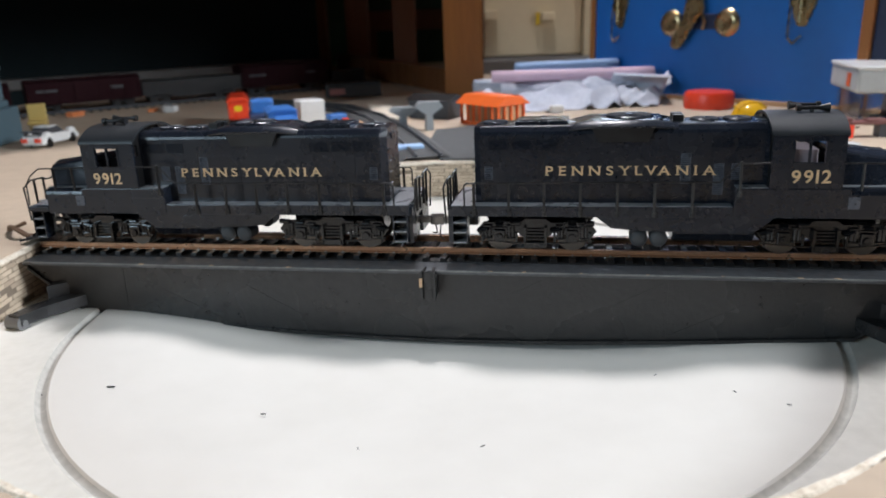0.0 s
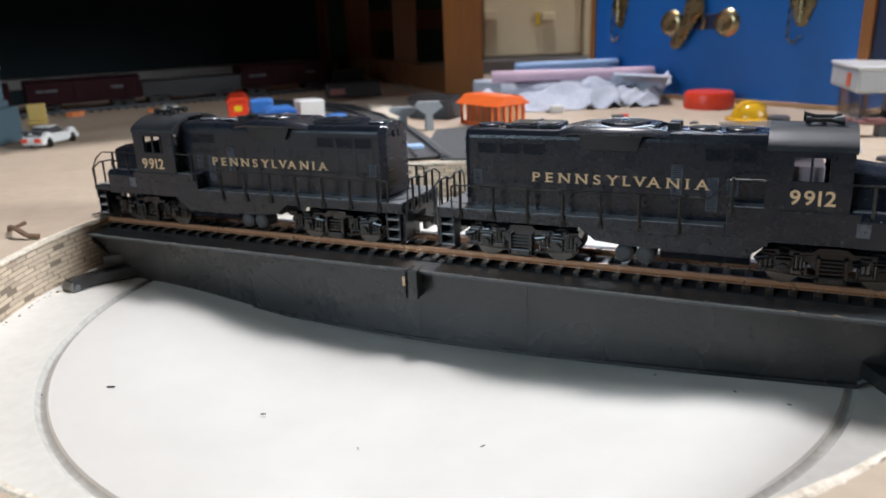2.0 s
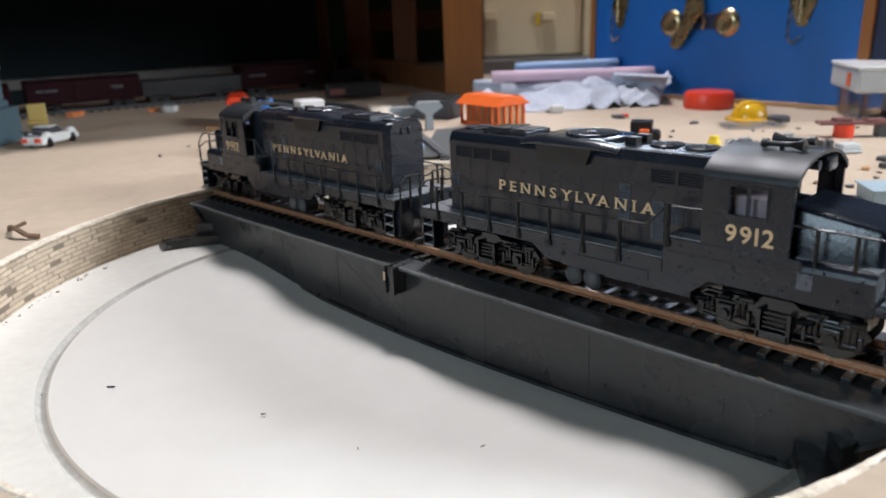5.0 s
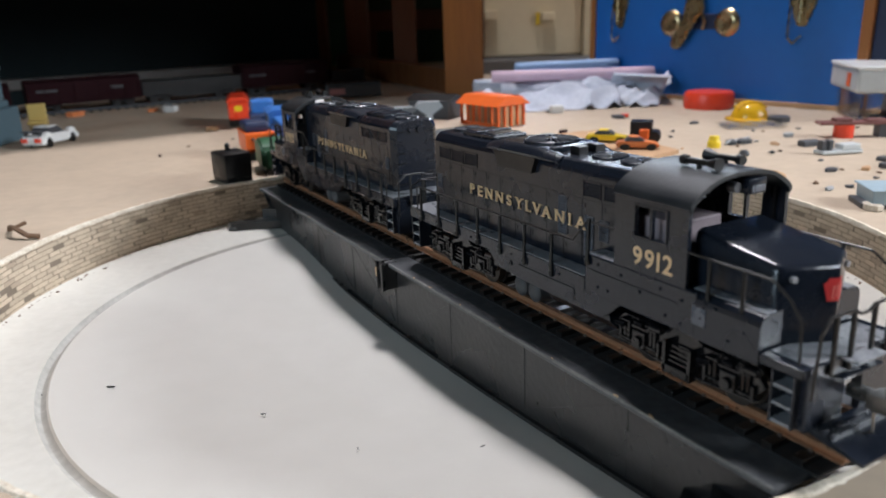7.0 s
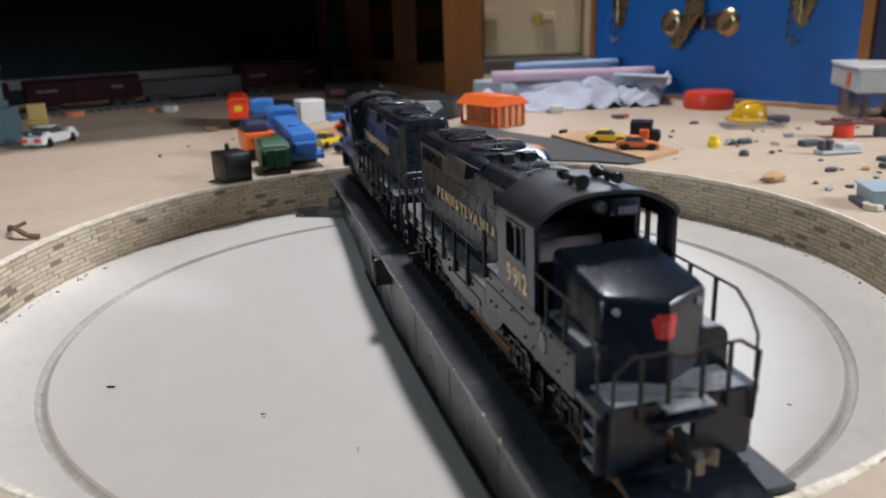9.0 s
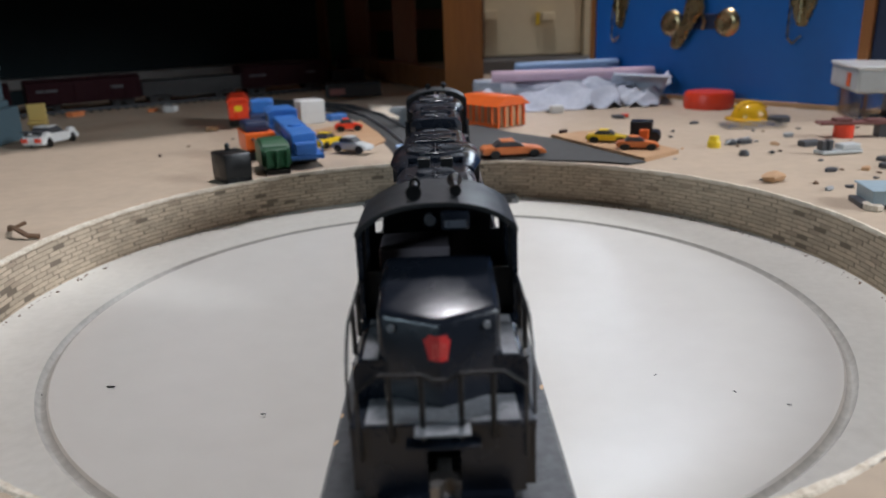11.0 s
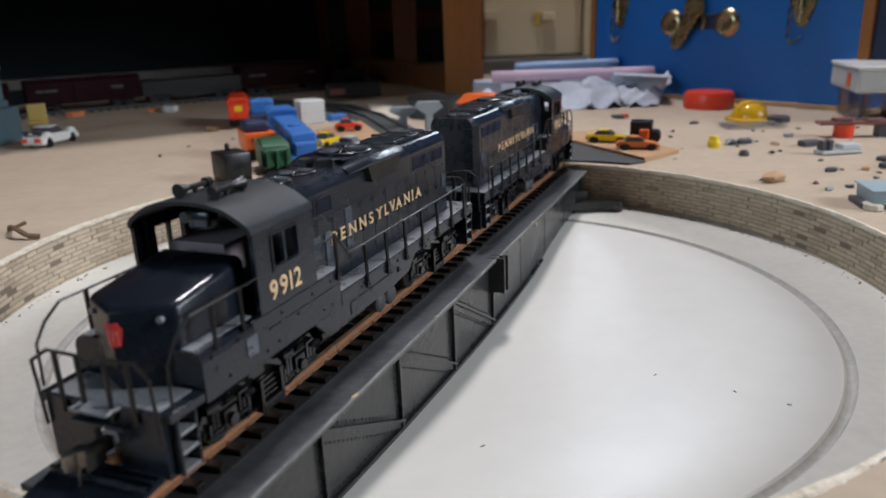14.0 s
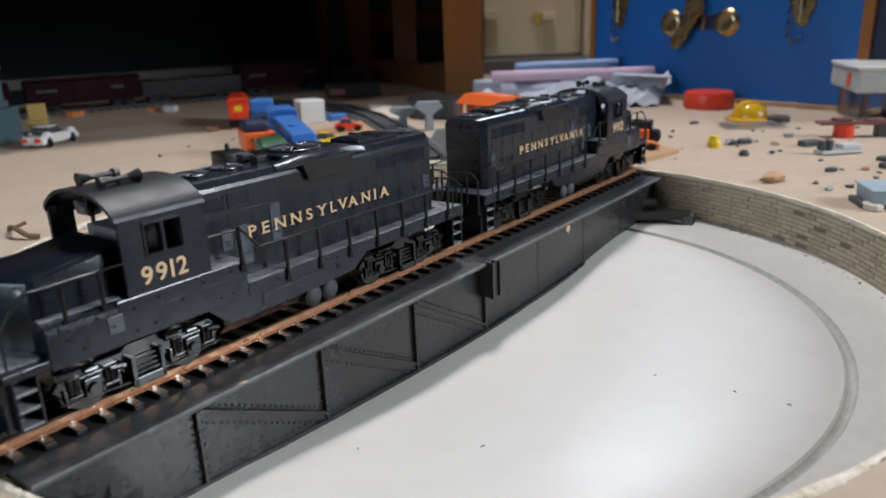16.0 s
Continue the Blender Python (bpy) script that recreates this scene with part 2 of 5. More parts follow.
def lettering(name, text, size, width, parent, at, mat="letter", depth=0.12, gap=0.24, bold=0.015, serif=True):
    """Flat raised lettering, centred, stretched to a given height and width."""
    bm = B()
    x = 0.0
    for k, ch in enumerate(text):
        me = glyph(ch, bold)
        xs, ys = [v.co.x for v in me.vertices], [v.co.y for v in me.vertices]
        x0, w, y0, h = min(xs), max(xs) - min(xs), min(ys), max(ys) - min(ys)
        old = set(bm.verts)
        bm.from_mesh(me)
        for v in bm.verts:
            if v not in old:
                v.co = Vector((v.co.x - x0 + x, (v.co.y - y0) / h, v.co.z / 0.02))
        for fx, fy in SERIFS.get(ch, []) if serif else []:
            y = 0.94 if fy else 0.0
            box(bm, x + fx * w - 0.13, x + fx * w + 0.13, y, y + 0.06, -0.9, 0.9)
        tight = {"LV": 0.5, "VA": 0.75, "YL": 0.25}.get(text[k:k + 2], 0.0) if serif else 0.0
        x += w + gap * (1 - tight)
    x -= gap
    for v in bm.verts:
        v.co = Vector(((v.co.x / x - 0.5) * width, (v.co.y - 0.5) * size, v.co.z * depth))
    return part(name, bm, mat, parent, at=at)


# ---------------------------------------------------------------- table, pit and room
TOP = 26.2          # the table's top above the pit floor
PIT_R = 190.5
FLOOR_Z = -740.0    # the room's floor under the table
CX, CY = -1.0, 0.5
GX, GY = 0.0, -8.2    # centre of the grooved ring


def circle(r, n):
    return [(CX + r * math.cos(6.283185 * i / n), CY + r * math.sin(6.283185 * i / n)) for i in range(n)]


def table():
    bm = B()
    n = 144
    radii = [(PIT_R + 1.5, TOP - 14), (PIT_R + 1.5, TOP), (PIT_R + 60, TOP), (PIT_R + 300, TOP), (2300, TOP), (2300, TOP - 14)]
    rings = [[bm.verts.new((x, y, z)) for x, y in circle(r, n)] for r, z in radii]
    for v in rings[-1] + rings[-2]:
        k = 2310.0 / max(abs(v.co.x), abs(v.co.y))
        v.co.x, v.co.y = v.co.x * k, v.co.y * k
    # table ends out of view in front, to keep the engines' front reflections dark
    for j, ring in enumerate(rings):
        for v in ring:
            v.co.y = max(v.co.y, -238.0 - 3.0 * min(j, 4))
    for a, b in zip(rings, rings[1:] + rings[:1]):
        for i in range(n):
            bm.faces.new((a[i], a[(i + 1) % n], b[(i + 1) % n], b[i]))
    bmesh.ops.recalc_face_normals(bm, faces=bm.faces)
    solid("ground", bm, "table", "buff painted board with a round turntable pit", "layout table", kind="structure")
    # unseen dark floor, added so that surfaces facing front reflect little light
    bm = B()
    box(bm, -2320, 2320, -2300, 2300, FLOOR_Z - 40, FLOOR_Z)
    solid("floor_unseen", bm, "carpet", "unseen dark brown room floor added for dark reflections", "floor", kind="structure")


def pit_height(r):
    if r < 152:
        k = min(1, max(0, (152 - r) / 110))
        return -8.5 * k * k * (3 - 2 * k)
    return 0.0


def pit():
    bm = B()
    n = 128
    prof = [(r, pit_height(r)) for r in (3, 20, 40, 55, 70, 85, 100, 112, 124, 136, 146, 152)]
    prof += [(153.6, 0), (154.4, -0.7), (155.2, -1.5), (156.3, -1.7), (157.2, -1.2), (157.9, 0.25), (160.5, 0.35), (165, 0.2), (178, 0.5), (186, 0.9), (PIT_R + 1, 2.0)]
    rings = []
    for r, z in prof:
        k = min(1.0, max(0.0, (r - 158.0) / (PIT_R + 1 - 158.0)))
        ox, oy = GX + (CX - GX) * k, GY + (CY - GY) * k
        rings.append([bm.verts.new((ox + r * math.cos(6.283185 * i / n), oy + r * math.sin(6.283185 * i / n), z)) for i in range(n)])
    bm.faces.new(rings[0])
    for a, b, (r, z) in zip(rings[:-1], rings[1:], prof):
        for i in range(n):
            f = bm.faces.new((a[i], a[(i + 1) % n], b[(i + 1) % n], b[i]))
            f.material_index = 2 if r > 157.4 else 1 if r > 154.0 else 0
    bmesh.ops.recalc_face_normals(bm, faces=bm.faces)
    for f in bm.faces:
        if f.normal.z < 0:
            f.normal_flip()
    floor = solid("floor", bm, "pit", "glossy white pit floor with a grooved ring", "pit floor", kind="structure", smooth=True)
    floor.data.materials.append(M["grime_and_shade"])
    floor.data.materials.append(M["ledge"])
    # brick-paper wall of the pit
    bm = B()
    rings = [[bm.verts.new((x, y, z)) for x, y in circle(r, 144)] for r, z in ((PIT_R, 0), (PIT_R, TOP + 0.1), (PIT_R + 1.4, TOP + 0.1), (PIT_R + 1.4, 0))]
    for a, b in zip(rings, rings[1:] + rings[:1]):
        for i in range(144):
            bm.faces.new((a[i], a[(i + 1) % 144], b[(i + 1) % 144], b[i]))
    bmesh.ops.recalc_face_normals(bm, faces=bm.faces)
    wall = solid("wall_pit", bm, "paper", "curved pit wall faced with buff brick", "pit wall", kind="structure")
    # ragged plaster lip
    bm = B()
    n = 720
    rows = []
    for i in range(n):
        a = 6.283185 * i / n
        k = noise.noise(Vector((math.cos(a) * 9, math.sin(a) * 9, 0))) + 0.7 * noise.noise(Vector((math.cos(a) * 40, math.sin(a) * 40, 4)))
        w = 1.2 + 0.9 * k + 0.5 * noise.noise(Vector((math.cos(a) * 90, math.sin(a) * 90, 7)))
        h = TOP + 0.45 + 0.4 * noise.noise(Vector((math.cos(a) * 30, math.sin(a) * 30, 2))) + 0.35 * noise.noise(Vector((math.cos(a) * 110, math.sin(a) * 110, 5)))
        low = TOP - 1.2 + 0.7 * k - 0.9 * max(0, noise.noise(Vector((math.cos(a) * 22, math.sin(a) * 22, 9)))) + 0.5 * noise.noise(Vector((math.cos(a) * 130, math.sin(a) * 130, 3)))
        rows.append([bm.verts.new((CX + r * math.cos(a), CY + r * math.sin(a), z)) for r, z in ((PIT_R - 0.5, low), (PIT_R - 0.3, h), (PIT_R + w, h), (PIT_R + w + 0.8, TOP - 0.2))])
    for i in range(n):
        a, b = rows[i], rows[(i + 1) % n]
        for j in range(3):
            bm.faces.new((a[j], b[j], b[j + 1], a[j + 1]))
    bmesh.ops.recalc_face_normals(bm, faces=bm.faces)
    solid("trim", bm, "plaster", "ragged cream plaster lip round the pit", "rim", kind="structure")
    return wall


def bricks(wall):
    """Courses of thin bricks on the pit wall: those of the far arc singly, the rest in one mesh."""
    courses, length, tall = 11, 7.6, 2.3
    count = int(6.283185 * PIT_R / length)
    rest = []
    rng = random.Random(4)
    bm = B()
    box(bm, 0, 0.2, -length / 2 + 0.2, length / 2 - 0.2, 0.18, tall - 0.18)
    one = mesh_of("brick", bm, "brick")
    dull = one.copy()
    dull.materials[0] = M["brick_dark"]
    made = 0
    for c in range(courses):
        for i in range(count):
            a = (i + 0.5 * (c % 2) + 0.12 * rng.random()) * 6.283185 / count
            d = math.degrees(a) % 360
            m = Matrix.Translation((CX * MM, CY * MM, 0)) @ pose(0, 0, 0, 0, 0, d) @ place(PIT_R - 0.16, 0, 0.6 + c * 2.31)
            if 20 < d < 78 and made < 300 and c > 0:
                ob = new("brick", dull if rng.random() < 0.06 else one)
                ob.parent = wall
                ob.matrix_basis = m
                made += 1
            elif rng.random() < 0.94:
                rest.append(m)
    verts, faces = [], []
    base = [v.co.copy() for v in one.vertices]
    polys = [tuple(p.vertices) for p in one.polygons]
    tones = []
    for m in rest:
        k = len(verts)
        verts += [tuple(m @ v) for v in base]
        faces += [tuple(k + i for i in p) for p in polys]
        tones += [1 if rng.random() < 0.06 else 0] * len(polys)
    me = bpy.data.meshes.new("brick_courses")
    me.from_pydata(verts, [], faces)
    me.materials.append(M["brick_far"])
    me.materials.append(M["brick_dark"])
    me.polygons.foreach_set("material_index", tones)
    ob = new("brick_courses", me)
    ob.parent = wall
    tagged(ob, "buff brick courses round the pit wall", kind="stuff")


def grit():
    """Loose crumbs along the foot of the pit wall."""
    rng = random.Random(17)
    bm = B()
    for _ in range(260):
        a, rad, size = rng.uniform(-0.3, 3.5), PIT_R - rng.uniform(0.6, 1.0) * rng.uniform(0.8, 4.5), rng.uniform(0.25, 0.8)
        at = Vector((CX + rad * math.cos(a), CY + rad * math.sin(a), 1.0 + size * 0.3))
        tilt = Matrix.Rotation(rng.uniform(0, 3.1), 4, "Z")
        bmesh.ops.create_icosphere(bm, subdivisions=1, radius=size, matrix=Matrix.Translation(at) @ tilt @ Matrix.Diagonal((1.5, 0.8, 0.7, 1)))
    solid("grit", bm, "twig", "brown crumbs along the foot of the pit wall", "grit", kind="stuff")


def room():
    h = 1750
    for name, x0, x1, y0, y1 in (("wall_north", -2400, 2400, 2300, 2380), ("wall_south", -2400, 2400, -2380, -2300), ("wall_east", 2320, 2400, -2300, 2300), ("wall_west", -2400, -2320, -2300, 2300)):
        bm = B()
        box(bm, x0, x1, y0, y1, FLOOR_Z - 40, h)
        solid(name, bm, "wall", "plain dim painted room wall", "wall", kind="structure")
    bm = B()
    box(bm, -2400, 2400, -2380, 2380, h, h + 60)
    solid("ceiling", bm, "ceiling", "plain white room ceiling", "ceiling", kind="structure")


# ---------------------------------------------------------------- turntable bridge (x along the track)
HALF = 187.0
DECK = 24.4
RAIL = 28.7


def belly(x):
    """The girder's lower edge."""
    ax = abs(x)
    if ax > 160:
        return -0.5 + (ax - 160) / 27.0 * 21.0
    return -7.4 + 7.0 * (ax / 160.0) ** 1.6


def bridge():
    t = thing("turntable_bridge", "black girder turntable bridge with a single brown-railed track", "turntable bridge")
    bm = B()
    box(bm, -HALF, HALF, -26.6, 26.6, DECK - 1.6, DECK, 0.25)
    part("deck", bm, "deck", t, "worn black deck plate")
    for s in (-1, 1):
        bm = B()
        rows = []
        for i in range(181):
            x = -HALF + 0.3 + i * (2 * HALF - 0.6) / 180
            w = 0.35 + 0.35 * noise.noise(Vector((x * 0.13, s * 3, 1)))
            rows.append([bm.verts.new((x, s * y, z)) for y, z in ((26.66, DECK - 0.45 - w * 0.5), (26.66, DECK - 0.12), (26.45, DECK + 0.04), (26.35 - max(w, 0.05), DECK + 0.04))])
        for p, q in zip(rows[:-1], rows[1:]):
            for j in range(3):
                bm.faces.new((p[j], p[j + 1], q[j + 1], q[j]))
        bmesh.ops.recalc_face_normals(bm, faces=bm.faces)
        part("worn_edge", bm, "edge", t, "scuffed grey deck edge")
    xs = [-HALF + i * 2 * HALF / 44 for i in range(45)]
    xs = sorted(set(xs + [-160.0, 160.0]))
    for s in (-1, 1):
        bm = B()
        outline = [(x, belly(x)) for x in xs] + [(HALF, DECK - 1.6), (-HALF, DECK - 1.6)]
        prism(bm, outline, "y", s * 21.0, s * 23.0)
        web = part("girder_web", bm, "girder", t, "black riveted plate girder")
        bm = B()
        rows = [[bm.verts.new((x, s * y, belly(x) + dz)) for y, dz in ((20.6, -0.5), (24.3, -0.5), (24.3, 0.9), (20.6, 0.9))] for x in xs]
        for p, q in zip(rows[:-1], rows[1:]):
            for j in range(4):
                bm.faces.new((p[j], p[(j + 1) % 4], q[(j + 1) % 4], q[j]))
        bm.faces.new(rows[0])
        bm.faces.new(rows[-1])
        bmesh.ops.recalc_face_normals(bm, faces=bm.faces)
        part("bottom_flange", bm, "girder", t)
        riv = B()
        ribs = [x + (2.5 if s > 0 else 0.0) for x in (-140.0, -93.5, -46.5, 0.0, 46.5, 93.5, 140.0)]
        for x in ribs:
            bm = B()
            box(bm, x - 0.5, x + 0.5, *sorted((s * 22.9, s * (24.4 if s > 0 and x >= 0 else 23.15))), belly(x) + 0.6, DECK - 1.7)
            part("stiffener", bm, "girder", t)
        for i, (xa, xb) in enumerate(zip(ribs[:-1], ribs[1:])):
            top, foot = (xa, xb) if xb <= 0 else (xb, xa)
            a, b = Vector((top, 0, DECK - 4)), Vector((foot, 0, belly(foot) + 2))
            d = (b - a).normalized()
            bold = s > 0 and xa >= 0
            if s > 0 and not bold:
                continue
            up = Vector((-d.z, 0, d.x)) * (1.5 if bold else 0.8)
            bm = B()
            pts = [a + up, b + up, b - up, a - up]
            prism(bm, [(p.x, p.z) for p in pts], "y", s * 22.9, s * (23.8 if bold else 23.1))
            if bold:
                pts = [a - up * 0.45, b - up * 0.45, b - up, a - up]
                prism(bm, [(p.x, p.z) for p in pts], "y", s * 23.7, s * 25.0)
            part("diagonal_brace", bm, "girder", t)
            for off in ((2.6, -2.6) if bold else ()):
                n = int((b - a).length / 2.4)
                for k in range(1, n):
                    p = a + d * (k * 2.4) + Vector((-d.z, 0, d.x)) * off
                    bmesh.ops.create_icosphere(riv, subdivisions=1, radius=0.46, matrix=Matrix.Translation((p.x, s * 23.0, p.z)))
        for x in ribs:
            for off in (-1.7, 1.7):
                z = belly(x) + 2.5
                while z < DECK - 3:
                    bmesh.ops.create_icosphere(riv, subdivisions=1, radius=0.46 if s > 0 and x >= 0 else 0.14, matrix=Matrix.Translation((x + off, s * 23.0, z)))
                    z += 2.3
        x = -140.0
        while x < 140:
            bmesh.ops.create_icosphere(riv, subdivisions=1, radius=0.42 if s > 0 and x > 0 else 0.14, matrix=Matrix.Translation((x, s * 23.0, belly(x) + 2.2)))
            x += 2.5
        part("rivets", riv, "girder", web)
        # centre bracket on the deck's edge
        bm = B()
        bx = 2.5 if s > 0 else 0.0
        drop = 15.0 if s > 0 else 11.5
        for x0, x1, y0, y1 in ((-2.6, -1.4, 22.5, 29.2), (1.2, 2.4, 22.5, 29.2), (-2.8, 2.6, 28.2, 29.2), (-3.4, -2.2, 28.8, 30.2), (1.8, 3.0, 28.8, 30.2)):
            box(bm, bx + x0, bx + x1, *sorted((s * y0, s * y1)), DECK - drop, DECK + 0.2, 0.15)
        br = part("bracket", bm, "girder", t, "black bracket with a chipped edge")
        if s > 0:
            continue
        bm = B()
        box(bm, bx - 3.45, bx - 2.2, *sorted((s * 30.1, s * 30.3)), DECK - 6.0, DECK - 2.2, 0.05)
        part("paint_chip", bm, "chip", br, "bare chipped paint")
    # chipped paint along the deck's edges
    rng = random.Random(7)
    for x, s in ((24.8, -1), (151.6, -1), (139, -1), (112, -1), (85, -1), (60, -1), (38, -1), (-30, -1), (-60, -1), (-95, -1), (-128, -1), (128, 1), (70, 1), (-55, 1)):
        bm = B()
        w = rng.uniform(0.6, 1.5)
        lathe(bm, [(w * 0.9, 0.0), (w * 0.8, 0.12)], 7, 1.3, 0.45)
        part("paint_chip", bm, "chip", t, "bare chipped paint", at=place(x, s * 26.1, DECK - 0.02, rng.uniform(-20, 20)))
    bm = B()
    prism(bm, [(-2.2, 0), (0.5, -2.4), (2.4, 0.2), (0.3, 2.6)], "y", -0.06, 0.06)
    part("paint_chip", bm, "chip", t, "torn pale label scrap", at=place(-74, 23.1, DECK - 5, 0, 0, 20))
    # track
    bm = B()
    box(bm, -189.0, 189.0, -15.6, 15.6, DECK - 0.3, DECK + 0.35)
    part("track_bed", bm, "bed", t, "matt black strip beneath the ties")
    bm = B()
    box(bm, -1.35, 1.35, -15.3, 15.3, 0, 1.9, 0.2)
    tie = mesh_of("tie", bm, "tie")
    bm = B()
    for y in (-9.0, 9.0):
        for o in (-1.7, 1.7):
            box(bm, -0.4, 0.4, y + o - 0.32, y + o + 0.32, 1.9, 2.55)
    spike = mesh_of("tie_clip", bm, "clip")
    for i in range(50):
        x = -183.75 + i * 7.5
        ob = new("tie", tie)
        ob.parent = t
        ob.matrix_basis = place(x, rng.uniform(-0.3, 0.3), DECK, rng.uniform(-0.8, 0.8))
        cl = new("tie_clip", spike)
        cl.parent = ob
    for y in (-9.0, 9.0):
        bm = B()
        prof = [(-1.4, 0), (1.4, 0), (1.4, 0.35), (0.35, 0.7), (0.35, 1.6), (0.75, 1.8), (0.75, 2.4), (-0.75, 2.4), (-0.75, 1.8), (-0.35, 1.6), (-0.35, 0.7), (-1.4, 0.35)]
        prism(bm, [(y + p, RAIL - 2.4 + q) for p, q in prof], "x", -190.0, 190.5)
        part("rail", bm, "rail", t, "brown weathered model rail")
    # outrigger arms with rollers
    for sx in (-1, 1):
        for sy in (-1, 1):
            bm = B()
            prism(bm, [(sx * 160, sy * 22.5), (sx * 171, sy * 22.5), (sx * 176.5, sy * 37), (sx * 178.5, sy * 49.5), (sx * 172.5, sy * 50.5), (sx * 169, sy * 38)], "z", 3.2, 8.2)
            prism(bm, [(sx * 168, sy * 22.5), (sx * 176, sy * 22.5), (sx * 174, sy * 30)], "z", 8, 14)
            arm = part("outrigger_arm", bm, "girder", t, "black outrigger arm ending in a roller")
            bm = B()
            rod(bm, (sx * 172.2, sy * 48.6, 4.4), (sx * 179.6, sy * 47.6, 4.4), 3.4, 18)
            rod(bm, (sx * 171.4, sy * 48.7, 4.4), (sx * 180.6, sy * 47.4, 4.4), 1.4, 12)
            part("roller", bm, "grey_roller", arm, "small grey roller", smooth=True)
    return t


# ---------------------------------------------------------------- locomotive (front towards +x, rail top at z 0)
def pierced(bm, us, zs, holes, y0, y1):
    """A plate in the x-z plane with openings: one connected shell."""
    grid = {}

    def vert(i, k, y):
        if (i, k, y) not in grid:
            grid[i, k, y] = bm.verts.new((us[i], y, zs[k]))
        return grid[i, k, y]
    cells = {(i, k) for i in range(len(us) - 1) for k in range(len(zs) - 1)} - set(holes)
    for i, k in cells:
        for y in (y0, y1):
            bm.faces.new((vert(i, k, y), vert(i + 1, k, y), vert(i + 1, k + 1, y), vert(i, k + 1, y)))
        for (di, dk), (a, b) in (((-1, 0), ((0, 0), (0, 1))), ((1, 0), ((1, 0), (1, 1))), ((0, -1), ((0, 0), (1, 0))), ((0, 1), ((0, 1), (1, 1)))):
            if (i + di, k + dk) not in cells:
                bm.faces.new((vert(i + a[0], k + a[1], y0), vert(i + b[0], k + b[1], y0), vert(i + b[0], k + b[1], y1), vert(i + a[0], k + a[1], y1)))
    bmesh.ops.recalc_face_normals(bm, faces=bm.faces)


def ring_fan(parent, x, r, z, name="roof_fan"):
    bm = B()
    h = 1.0 if r > 7 else 0.6
    lathe(bm, [(r, 0), (r, 0.7 * h), (r * 0.95, 1.0 * h), (r * 0.88, 0.9 * h), (r * 0.84, 0.3 * h), (r * 0.3, 0.5 * h), (r * 0.26, 1.2 * h), (0.05, 1.4 * h)], 28)
    fan = part(name, bm, "loco", parent, "round grilled roof fan", smooth=True, at=place(x, 0, z))
    bm = B()
    for k in range(18):
        a = 6.283185 * k / 18
        rod(bm, (0.25 * r * math.cos(a), 0.25 * r * math.sin(a), 1.2 * h), (0.92 * r * math.cos(a), 0.92 * r * math.sin(a), 0.95 * h), 0.2, 4)
    tagged(new("fan_grille", mesh_of("fan_grille", bm, "grille")), kind="stuff").parent = fan


